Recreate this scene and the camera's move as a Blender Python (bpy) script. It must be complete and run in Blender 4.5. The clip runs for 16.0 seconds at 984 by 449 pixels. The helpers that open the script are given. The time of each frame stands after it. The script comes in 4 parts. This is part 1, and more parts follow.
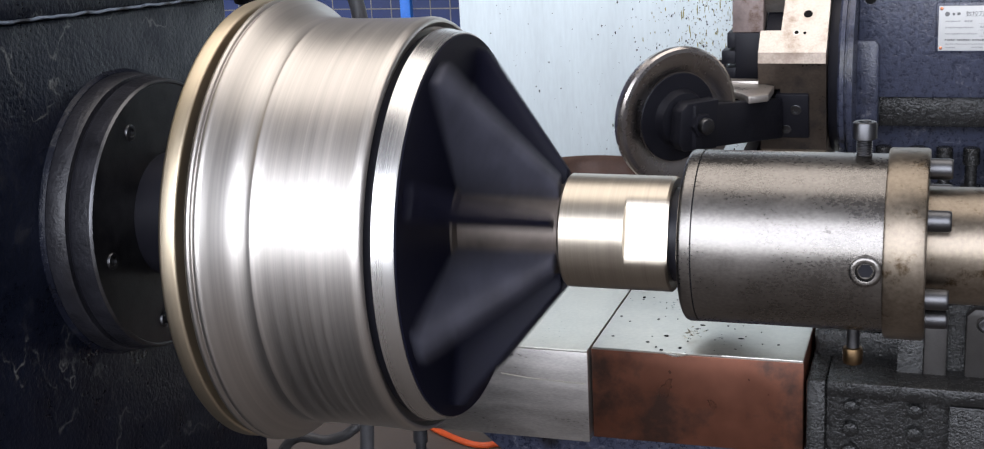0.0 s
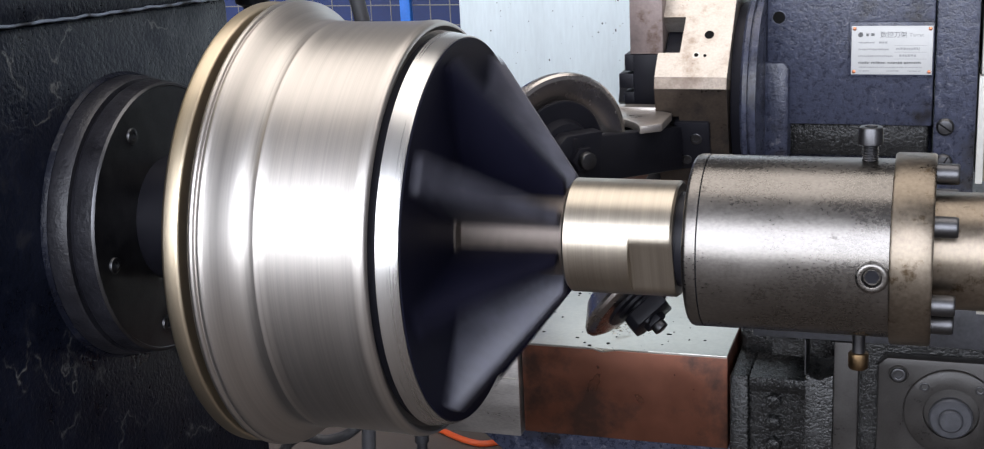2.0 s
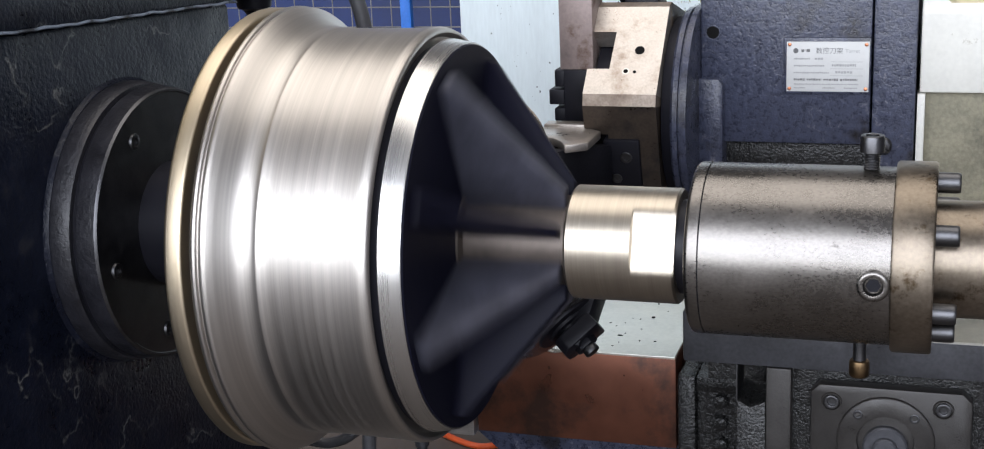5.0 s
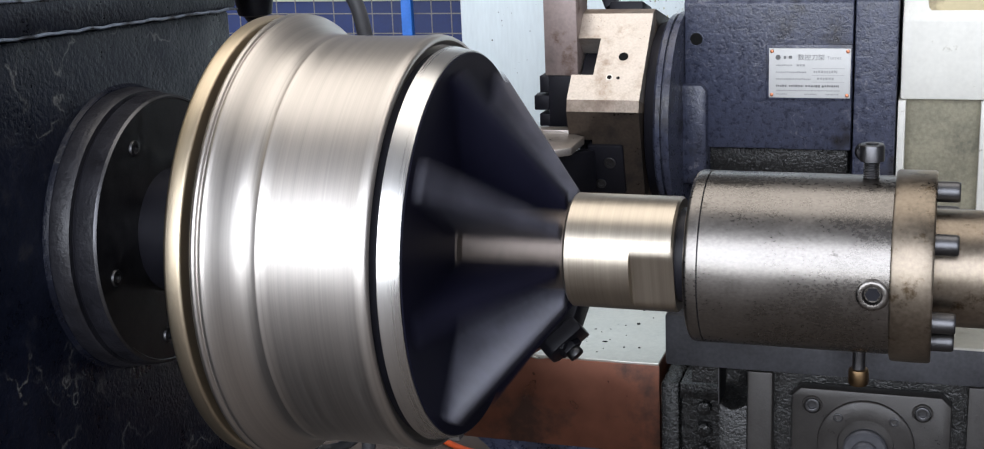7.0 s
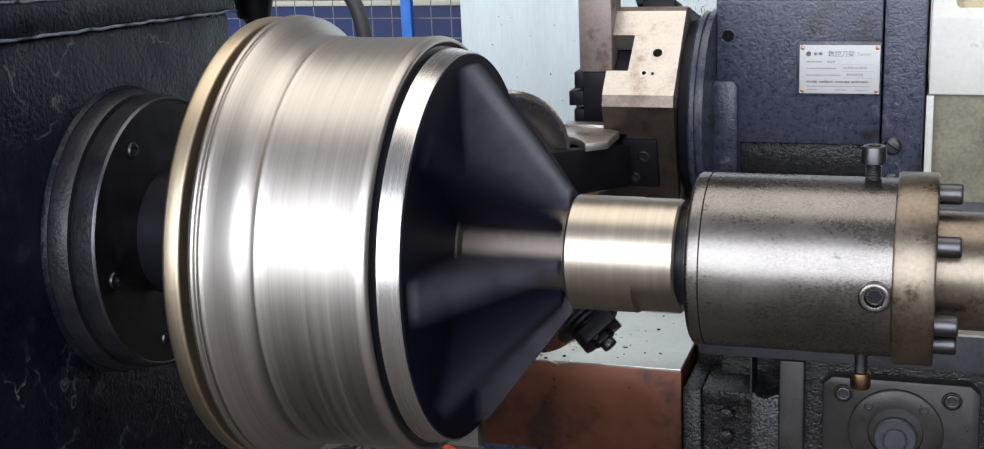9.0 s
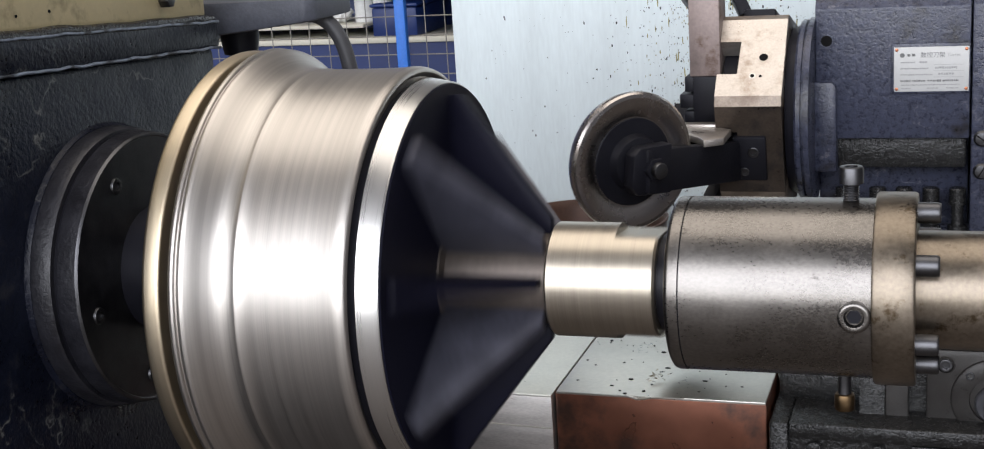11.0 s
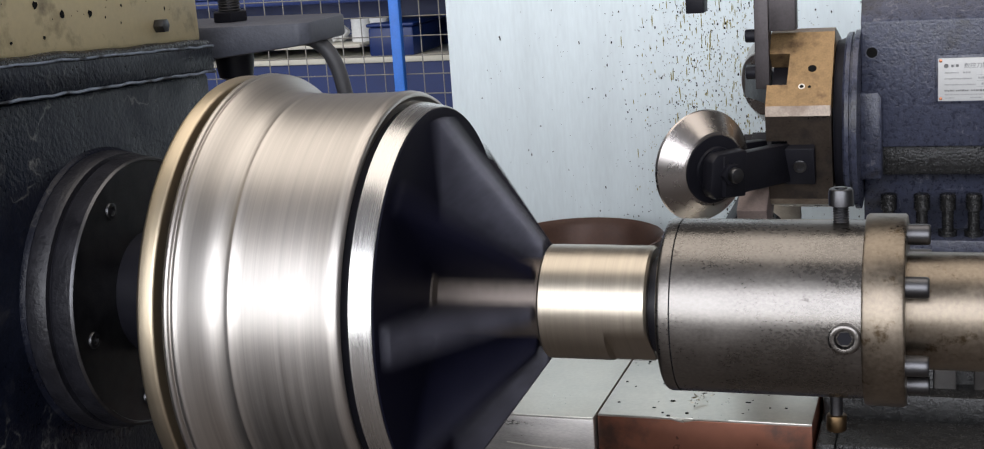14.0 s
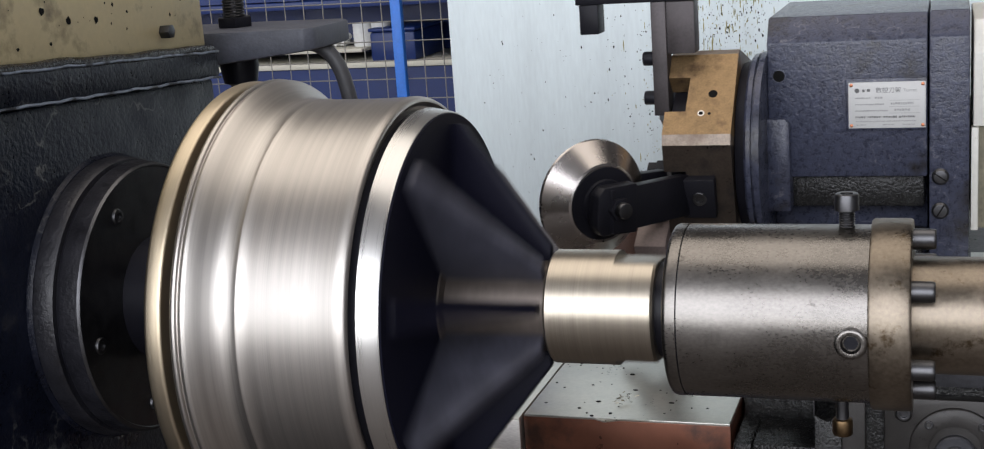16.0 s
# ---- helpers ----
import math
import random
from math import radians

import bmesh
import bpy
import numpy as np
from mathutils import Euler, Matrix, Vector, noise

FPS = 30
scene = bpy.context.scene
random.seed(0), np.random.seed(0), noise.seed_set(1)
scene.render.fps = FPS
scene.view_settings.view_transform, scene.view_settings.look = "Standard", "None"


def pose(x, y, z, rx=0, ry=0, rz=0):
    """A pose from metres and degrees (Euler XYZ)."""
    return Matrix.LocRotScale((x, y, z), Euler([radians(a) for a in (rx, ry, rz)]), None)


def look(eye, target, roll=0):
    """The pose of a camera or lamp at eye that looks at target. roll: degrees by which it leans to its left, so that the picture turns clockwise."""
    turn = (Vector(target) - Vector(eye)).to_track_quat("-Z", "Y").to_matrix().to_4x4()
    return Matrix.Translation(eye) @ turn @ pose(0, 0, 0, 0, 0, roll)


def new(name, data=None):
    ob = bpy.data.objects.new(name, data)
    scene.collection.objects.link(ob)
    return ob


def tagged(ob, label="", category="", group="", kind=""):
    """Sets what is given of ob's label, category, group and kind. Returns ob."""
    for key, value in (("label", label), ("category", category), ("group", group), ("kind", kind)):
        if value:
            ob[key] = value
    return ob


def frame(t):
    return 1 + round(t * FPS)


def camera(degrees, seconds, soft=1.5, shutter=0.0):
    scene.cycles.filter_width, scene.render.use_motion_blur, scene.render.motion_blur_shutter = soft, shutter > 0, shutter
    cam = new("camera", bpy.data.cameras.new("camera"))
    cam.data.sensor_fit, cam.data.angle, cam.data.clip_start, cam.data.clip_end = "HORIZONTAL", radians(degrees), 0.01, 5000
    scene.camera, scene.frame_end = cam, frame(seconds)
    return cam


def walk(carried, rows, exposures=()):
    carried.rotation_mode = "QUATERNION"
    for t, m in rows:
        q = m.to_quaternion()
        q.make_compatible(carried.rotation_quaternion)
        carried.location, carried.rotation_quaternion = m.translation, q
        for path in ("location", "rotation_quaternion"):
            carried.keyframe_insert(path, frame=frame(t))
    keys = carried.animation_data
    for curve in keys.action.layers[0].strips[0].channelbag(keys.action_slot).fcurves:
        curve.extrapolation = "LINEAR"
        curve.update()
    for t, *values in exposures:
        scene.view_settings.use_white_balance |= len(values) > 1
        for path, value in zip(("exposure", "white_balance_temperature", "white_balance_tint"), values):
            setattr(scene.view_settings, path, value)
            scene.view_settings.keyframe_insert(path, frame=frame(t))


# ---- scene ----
AZ = 1.15  # height of the spindle axis over the floor


def eye_pose(x, y, z, yaw, pitch, roll):
    """Camera at (x, y, z over the spindle axis), turned left by yaw, up by pitch, leaning by roll."""
    a, b, c = radians(yaw), radians(pitch), radians(roll)
    fwd = Vector((-math.sin(a) * math.cos(b), math.cos(a) * math.cos(b), math.sin(b)))
    right = Vector((math.cos(a), math.sin(a), 0))
    up = right.cross(fwd)
    r = right * math.cos(c) + up * math.sin(c)
    u = up * math.cos(c) - right * math.sin(c)
    m = Matrix((r, u, -fwd)).transposed().to_4x4()
    m.translation = (x, y, z + AZ)
    return m


cam = camera(39.23, 16.0, soft=1.1, shutter=0.5)
EYES = [
    (0.0, 0.6058, -1.6650, 0.4865, 18.783, -15.384, -2.823),
    (0.5, 0.6048, -1.6634, 0.4900, 18.759, -15.433, -2.823),
    (1.0, 0.6029, -1.6590, 0.4944, 18.724, -15.522, -2.788),
    (1.5, 0.5960, -1.6570, 0.4970, 18.720, -15.599, -2.793),
    (2.0, 0.5947, -1.6568, 0.4996, 18.684, -15.692, -2.815),
    (2.5, 0.5894, -1.6575, 0.5031, 18.654, -15.742, -2.766),
    (3.0, 0.5877, -1.6563, 0.5045, 18.617, -15.804, -2.766),
    (3.5, 0.5886, -1.6559, 0.5059, 18.637, -15.822, -2.694),
    (4.0, 0.5914, -1.6572, 0.5069, 18.661, -15.772, -2.715),
    (6.5, 0.5917, -1.6582, 0.5124, 18.621, -15.571, -2.572),
    (7.0, 0.5935, -1.6568, 0.5121, 18.674, -15.477, -2.553),
    (7.5, 0.5933, -1.6547, 0.5113, 18.684, -15.471, -2.559),
    (8.0, 0.5932, -1.6539, 0.5107, 18.666, -15.342, -2.588),
    (8.5, 0.5917, -1.6512, 0.5072, 18.670, -15.258, -2.562),
    (9.0, 0.5906, -1.6514, 0.5048, 18.643, -15.209, -2.488),
    (11.5, 0.6341, -1.6443, 0.4915, 18.951, -13.351, -3.802),
    (12.0, 0.6363, -1.6499, 0.4946, 18.905, -13.249, -3.808),
    (12.5, 0.6351, -1.6502, 0.4990, 18.898, -13.281, -3.858),
    (13.0, 0.6378, -1.6495, 0.5000, 18.892, -13.276, -3.878),
    (13.5, 0.6410, -1.6480, 0.5007, 18.927, -13.189, -3.876),
    (14.0, 0.6375, -1.6497, 0.5029, 18.891, -12.984, -3.922),
    (14.5, 0.6372, -1.6531, 0.5036, 18.845, -12.867, -3.963),
    (15.0, 0.6376, -1.6553, 0.5076, 18.914, -12.870, -3.960),
    (15.5, 0.6370, -1.6549, 0.5071, 18.912, -12.861, -4.015),
    (16.0, 0.6312, -1.6549, 0.5059, 18.883, -12.825, -4.013),
]
walk(cam, [(r[0], eye_pose(*r[1:])) for r in EYES], exposures=[(0.0, 0.36, 6250, 15), (4.2, 0.34, 6250, 14), (9.2, 0.22, 6300, 13), (11.3, 0.16, 6500, 14), (14.0, 0.02, 6500, 14), (16.0, -0.1, 6500, 14)])

# ---- world and light ----
world = bpy.data.worlds.new("workshop_sky")
scene.world = world
world.use_nodes = True
nt = world.node_tree
sky = nt.nodes.new("ShaderNodeTexSky")
sky.sky_type = "NISHITA"
sky.sun_disc = False
sky.sun_elevation, sky.sun_rotation = radians(50), radians(200)
nt.links.new(sky.outputs[0], nt.nodes["Background"].inputs[0])
nt.nodes["Background"].inputs[1].default_value = 0.08


def area(name, loc, target, sx, sy, power, color=(1, 1, 1)):
    d = bpy.data.lights.new(name, "AREA")
    d.shape, d.size, d.size_y, d.energy, d.color = "RECTANGLE", sx, sy, power, color
    ob = new(name, d)
    ob.matrix_basis = look(loc, target)
    return ob


# daylight from the hall's high window strips, and an added unseen warm fill overhead
area("window_light", (-2.5, -6.9, 3.8), (-2.5, 0, 3.4), 16.9, 5.5, 1350, (0.93, 0.965, 1.0))
area("roof_skylight", (0.0, 1.2, 7.1), (0.0, 1.4, 0.0), 9.0, 5.0, 300, (1.0, 0.94, 0.84))



# ---- materials ----
def sock(bsdf, name, value):
    bsdf.inputs[name].default_value = value


def mat(name, base, rough=0.5, metal=0.0, spread=0.25, scale=8.0, grain=120.0, bump=0.15, rough_var=0.15,
        dark=None, dark_at=0.55, dark_scale=14.0, stretch=(1, 1, 1), spec=0.5, random_tone=0.0, lines=None, lines_scale=6.0, dark_soft=0.1, relief=0.002):
    """A surface with tone variation at two scales, uneven gloss, fine relief and, with dark, stains or worn patches of a second colour."""
    m = bpy.data.materials.new(name)
    m.use_nodes = True
    t = m.node_tree
    b = t.nodes["Principled BSDF"]
    N, L = t.nodes.new, t.links.new
    co = N("ShaderNodeTexCoord")
    mp = N("ShaderNodeMapping")
    mp.inputs["Scale"].default_value = stretch
    L(co.outputs["Object"], mp.inputs[0])
    big = N("ShaderNodeTexNoise")
    big.inputs["Scale"].default_value, big.inputs["Detail"].default_value, big.inputs["Roughness"].default_value = scale, 5, 0.6
    fine = N("ShaderNodeTexNoise")
    fine.inputs["Scale"].default_value, fine.inputs["Detail"].default_value = grain, 3
    L(mp.outputs[0], big.inputs[0])
    L(mp.outputs[0], fine.inputs[0])
    mix = N("ShaderNodeMath")
    mix.operation = "MULTIPLY_ADD"
    L(big.outputs[0], mix.inputs[0])
    mix.inputs[1].default_value = 0.65
    sc = N("ShaderNodeMath")
    sc.operation = "MULTIPLY"
    L(fine.outputs[0], sc.inputs[0])
    sc.inputs[1].default_value = 0.35
    L(sc.outputs[0], mix.inputs[2])
    ramp = N("ShaderNodeValToRGB")
    ramp.color_ramp.elements[0].position, ramp.color_ramp.elements[1].position = 0.3, 0.7
    ramp.color_ramp.elements[0].color = (*[max(0, c * (1 - spread)) for c in base], 1)
    ramp.color_ramp.elements[1].color = (*[min(1, c * (1 + spread)) for c in base], 1)
    L(mix.outputs[0], ramp.inputs[0])
    col = ramp.outputs[0]
    if dark:
        st = N("ShaderNodeTexNoise")
        st.inputs["Scale"].default_value, st.inputs["Detail"].default_value, st.inputs["Roughness"].default_value = dark_scale, 8, 0.65
        L(mp.outputs[0], st.inputs[0])
        sr = N("ShaderNodeValToRGB")
        sr.color_ramp.elements[0].position, sr.color_ramp.elements[1].position = dark_at, dark_at + dark_soft
        L(st.outputs[0], sr.inputs[0])
        mx = N("ShaderNodeMix")
        mx.data_type = "RGBA"
        L(sr.outputs[0], mx.inputs[0])
        L(col, mx.inputs[6])
        mx.inputs[7].default_value = (*dark, 1)
        col = mx.outputs[2]
    if lines:
        ln = N("ShaderNodeTexNoise")
        ln.inputs["Scale"].default_value, ln.inputs["Detail"].default_value = lines_scale, 6
        L(co.outputs["Object"], ln.inputs[0])
        cr = N("ShaderNodeValToRGB")
        cr.color_ramp.elements[0].position, cr.color_ramp.elements[1].position = 0.495, 0.505
        cr.color_ramp.elements[1].color = (0, 0, 0, 1)
        mid = cr.color_ramp.elements.new(0.5)
        mid.color = (1, 1, 1, 1)
        L(ln.outputs[0], cr.inputs[0])
        pm = N("ShaderNodeMapRange")
        L(big.outputs[0], pm.inputs[0])
        pm.inputs[1].default_value, pm.inputs[2].default_value = 0.44, 0.6
        am = N("ShaderNodeMath")
        am.operation = "MULTIPLY"
        L(cr.outputs[0], am.inputs[0])
        L(pm.outputs[0], am.inputs[1])
        lx = N("ShaderNodeMix")
        lx.data_type = "RGBA"
        L(am.outputs[0], lx.inputs[0])
        L(col, lx.inputs[6])
        lx.inputs[7].default_value = (*lines, 1)
        col = lx.outputs[2]
    if random_tone:
        oi = N("ShaderNodeObjectInfo")
        hs = N("ShaderNodeHueSaturation")
        mr = N("ShaderNodeMapRange")
        L(oi.outputs["Random"], mr.inputs[0])
        mr.inputs[3].default_value, mr.inputs[4].default_value = 1 - random_tone, 1 + random_tone
        L(mr.outputs[0], hs.inputs["Value"])
        L(col, hs.inputs["Color"])
        col = hs.outputs[0]
    L(col, b.inputs["Base Color"])
    rr = N("ShaderNodeMapRange")
    L(mix.outputs[0], rr.inputs[0])
    rr.inputs[1].default_value, rr.inputs[2].default_value = 0.3, 0.7
    rr.inputs[3].default_value, rr.inputs[4].default_value = max(0.03, rough - rough_var), min(1, rough + rough_var)
    L(rr.outputs[0], b.inputs["Roughness"])
    sock(b, "Metallic", metal)
    sock(b, "Specular IOR Level", spec)
    if bump:
        bp = N("ShaderNodeBump")
        bp.inputs["Strength"].default_value, bp.inputs["Distance"].default_value = bump, relief
        L(mix.outputs[0], bp.inputs["Height"])
        L(bp.outputs[0], b.inputs["Normal"])
    return m


# x runs along the spindle, so turned steel is banded along x
STEEL_RIM = mat("turned_steel", (0.46, 0.432, 0.4), 0.375, 1.0, 0.16, 3.0, 14.0, 0.025, 0.05, stretch=(40, 0.15, 0.15))
STEEL_GOLD = mat("tarnished_steel_edge", (0.52, 0.44, 0.32), 0.38, 1.0, 0.12, 3.0, 40.0, 0.02, 0.06, stretch=(14, 0.4, 0.4))
STEEL_RING = mat("polished_steel_ring", (0.55, 0.54, 0.52), 0.28, 1.0, 0.1, 3.0, 40.0, 0.02, 0.06, stretch=(14, 0.4, 0.4))
STEEL_COLLAR = mat("ground_steel_collar", (0.42, 0.375, 0.31), 0.33, 1.0, 0.15, 3.0, 20.0, 0.03, 0.06, stretch=(30, 0.3, 0.3))
STEEL_HOUSING = mat("oily_grey_steel", (0.19, 0.178, 0.165), 0.3, 1.0, 0.4, 9.0, 260.0, 0.07, 0.11, dark=(0.045, 0.04, 0.036), dark_at=0.65, dark_scale=48.0, stretch=(0.8, 1, 1.3))
STEEL_BROWN = mat("rust_tinted_steel", (0.2, 0.168, 0.132), 0.36, 1.0, 0.42, 9.0, 200.0, 0.14, 0.12, dark=(0.09, 0.065, 0.04), dark_at=0.56, dark_scale=40.0)
STEEL_ROLLER = mat("polished_roller_steel", (0.42, 0.39, 0.37), 0.27, 1.0, 0.06, 5.0, 60.0, 0.0, 0.04)
STEEL_PLATE = mat("dull_holder_steel", (0.075, 0.066, 0.068), 0.5, 0.6, 0.3, 20.0, 200.0, 0.2, 0.12)
FACE_BRIGHT = mat("pale_machined_face", (0.5, 0.46, 0.42), 0.36, 0.85, 0.25, 20.0, 260.0, 0.35, 0.14, dark=(0.2, 0.13, 0.08), dark_at=0.53, dark_scale=18.0, dark_soft=0.25)
FACE_DARK = mat("dark_brown_face", (0.06, 0.046, 0.036), 0.36, 0.5, 0.4, 16.0, 200.0, 0.3, 0.14, dark=(0.02, 0.018, 0.018), dark_at=0.5, dark_scale=20.0, dark_soft=0.2)
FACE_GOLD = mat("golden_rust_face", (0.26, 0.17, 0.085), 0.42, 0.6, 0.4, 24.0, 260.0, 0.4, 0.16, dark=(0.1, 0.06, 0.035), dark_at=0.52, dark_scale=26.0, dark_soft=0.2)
FACE_RUST = mat("rust_mottled_face", (0.25, 0.205, 0.165), 0.45, 0.6, 0.45, 22.0, 260.0, 0.3, 0.16, dark=(0.1, 0.062, 0.042), dark_at=0.4, dark_scale=16.0, dark_soft=0.3)
HUB_BROWN = mat("brown_hub_steel", (0.12, 0.1, 0.088), 0.45, 0.8, 0.35, 14.0, 120.0, 0.1, 0.1)
STEEL_DARK = mat("dark_bolt_steel", (0.1, 0.1, 0.105), 0.38, 1.0, 0.25, 40.0, 400.0, 0.1, 0.1)
BLACK_STEEL = mat("blackened_steel", (0.009, 0.009, 0.013), 0.45, 0.1, 0.3, 12.0, 200.0, 0.12, 0.12, spec=0.25)
PLATE_DARK = mat("dark_painted_plate", (0.005, 0.005, 0.012), 0.5, 0.0, 0.3, 7.0, 160.0, 0.05, 0.08, spec=0.1)
GUSSET = mat("lit_gusset_plate", (0.048, 0.048, 0.064), 0.45, 0.25, 0.45, 22.0, 160.0, 0.1, 0.12)
CAST_BLUE = mat("dark_blue_grey_cast_paint", (0.036, 0.041, 0.068), 0.32, 0.0, 0.5, 75.0, 260.0, 0.9, 0.16, relief=0.0022, dark=(0.012, 0.011, 0.014), dark_at=0.54, dark_scale=9.0, lines=(0.16, 0.16, 0.18), lines_scale=9.0)
CAST_HEAD = mat("grimy_headstock_paint", (0.0045, 0.006, 0.013), 0.36, 0.0, 0.5, 12.0, 150.0, 1.0, 0.16, spec=0.22, relief=0.004, dark=(0.014, 0.015, 0.021), dark_at=0.58, dark_scale=24.0, lines=(0.12, 0.12, 0.115), lines_scale=5.0)
RUBBED = mat("rubbed_primer_edge", (0.16, 0.19, 0.24), 0.45, 0.0, 0.5, 30.0, 200.0, 0.5, 0.12, dark=(0.01, 0.011, 0.016), dark_at=0.5, dark_scale=22.0)
BOSS_GREY = mat("worn_grey_boss_cast", (0.013, 0.013, 0.017), 0.42, 0.0, 0.5, 26.0, 180.0, 0.8, 0.14, relief=0.003)
CAST_OILY = mat("oily_black_casting", (0.012, 0.012, 0.012), 0.22, 0.0, 0.4, 60.0, 240.0, 1.0, 0.16, relief=0.0032)
PLATE_CAST = mat("dark_grey_bearing_cast", (0.033, 0.03, 0.028), 0.38, 0.3, 0.35, 20.0, 320.0, 0.3, 0.14)
SLIDE_GREY = mat("oily_slide_steel", (0.056, 0.057, 0.064), 0.4, 0.35, 0.5, 9.0, 160.0, 0.2, 0.14)
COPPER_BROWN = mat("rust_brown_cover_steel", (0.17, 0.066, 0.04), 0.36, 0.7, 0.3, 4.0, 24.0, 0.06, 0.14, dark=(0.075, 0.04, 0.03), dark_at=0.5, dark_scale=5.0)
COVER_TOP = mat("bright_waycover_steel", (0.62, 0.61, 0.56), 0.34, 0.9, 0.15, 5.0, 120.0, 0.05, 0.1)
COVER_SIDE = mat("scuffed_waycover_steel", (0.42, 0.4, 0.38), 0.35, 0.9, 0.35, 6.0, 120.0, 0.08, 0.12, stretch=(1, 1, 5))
WHITE_SHEET = mat("stained_white_guard_paint", (0.68, 0.76, 0.78), 0.5, 0.0, 0.1, 3.0, 40.0, 0.03, 0.08, stretch=(3, 3, 0.5))
CREAM = mat("chipped_cream_paint", (0.5, 0.42, 0.25), 0.5, 0.0, 0.12, 7.0, 120.0, 0.1, 0.1, dark=(0.13, 0.1, 0.06), dark_at=0.53, dark_scale=13.0, dark_soft=0.2)
WHITE_CAST = mat("chipped_white_cast_paint", (0.62, 0.61, 0.56), 0.5, 0.0, 0.1, 9.0, 120.0, 0.2, 0.1, dark=(0.2, 0.17, 0.1), dark_at=0.62, dark_scale=40.0)
KHAKI = mat("speckled_khaki_cast", (0.2, 0.185, 0.13), 0.6, 0.0, 0.4, 20.0, 160.0, 0.6, 0.1)
PLATE_SILVER = mat("nameplate_aluminium", (0.5, 0.5, 0.49), 0.45, 0.0, 0.06, 20.0, 200.0, 0.03, 0.08)
INK = mat("engraved_print", (0.14, 0.14, 0.14), 0.6, 0.0, 0.2)
INK_FAINT = mat("faint_engraved_print", (0.3, 0.3, 0.3), 0.6, 0.0, 0.2)
COPPER = mat("copper_rivet", (0.5, 0.2, 0.11), 0.4, 1.0, 0.2)
BRASS = mat("greasy_brass", (0.13, 0.085, 0.045), 0.42, 1.0, 0.3, 40.0)
BLUE_PAINT = mat("bright_blue_paint", (0.03, 0.17, 0.62), 0.4, 0.0, 0.15, 20.0, 150.0, 0.1)
BLUE_CABINET = mat("deep_blue_cabinet_paint", (0.006, 0.024, 0.125), 0.45, 0.0, 0.2, 3.0, 60.0, 0.02)
WIRE = mat("galvanised_wire", (0.24, 0.23, 0.21), 0.5, 0.6, 0.2, 60.0)
GREY_CAST = mat("grey_textured_cast", (0.075, 0.08, 0.1), 0.55, 0.0, 0.3, 30.0, 220.0, 0.8, 0.1)
RUBBER = mat("grey_rubber_hose", (0.06, 0.06, 0.065), 0.5, 0.0, 0.2, 40.0)
ORANGE = mat("orange_air_hose", (0.7, 0.1, 0.02), 0.4, 0.0, 0.1, 40.0)
CONCRETE = mat("workshop_concrete", (0.09, 0.074, 0.064), 0.7, 0.0, 0.25, 4.0, 90.0, 0.2)
SHELF = mat("cream_shelf_edge", (0.55, 0.53, 0.45), 0.5, 0.0, 0.1)
WHITE_GOODS = mat("white_paper_rolls", (0.7, 0.7, 0.68), 0.7, 0.0, 0.1, 30.0)
RED_GOODS = mat("red_plastic", (0.5, 0.05, 0.03), 0.4)
RUST_SHEET = mat("rusty_brown_tray", (0.07, 0.035, 0.024), 0.45, 0.4, 0.35, 8.0, 120.0, 0.15)
HALL_WALL = mat("grey_hall_wall", (0.2, 0.2, 0.21), 0.8, 0.0, 0.08, 1.0, 30.0, 0.05)
CHIP = mat("bright_steel_swarf", (0.6, 0.55, 0.45), 0.25, 1.0, 0.2, 60.0)
PINKISH = mat("pinkish_bare_steel", (0.26, 0.205, 0.19), 0.5, 0.4, 0.3, 14.0, 160.0, 0.1, 0.12, dark=(0.13, 0.08, 0.06), dark_at=0.55, dark_scale=14.0)
DRIP = mat("olive_oil_drip", (0.34, 0.31, 0.13), 0.35, 0.0, 0.3, 30.0)
# black for grease specks and chips, and painted shade inside holes and slots
GREASE_AND_SHADE = mat("black_grease_and_hole_shade", (0.006, 0.006, 0.006), 0.8, spec=0.1)


# ---- shape helpers ----
def finish(bm, smooth=35):
    bmesh.ops.recalc_face_normals(bm, faces=bm.faces)
    for e in bm.edges:
        e.smooth = len(e.link_faces) == 2 and e.calc_face_angle(0) < radians(smooth)
    for fc in bm.faces:
        fc.smooth = True


def part(name, bm, material, parent=None, label="", m=None, smooth=35):
    """Links a bmesh as one mesh object, under a parent if one is given."""
    finish(bm, smooth)
    me = bpy.data.meshes.new(name)
    bm.to_mesh(me)
    bm.free()
    me.materials.append(material)
    ob = new(name, me)
    if parent is not None:
        ob.parent = parent
    if m is not None:
        ob.matrix_basis = m
    if label:
        ob["label"] = label
    return ob


def empty(name, m=None):
    ob = new(name)
    ob.empty_display_size = 0.05
    if m is not None:
        ob.matrix_basis = m
    return ob


def again(ob, m, parent=None):
    """One more object on the same mesh."""
    o = ob.copy()
    scene.collection.objects.link(o)
    o.parent = parent if parent is not None else ob.parent
    o.matrix_basis = m
    return o


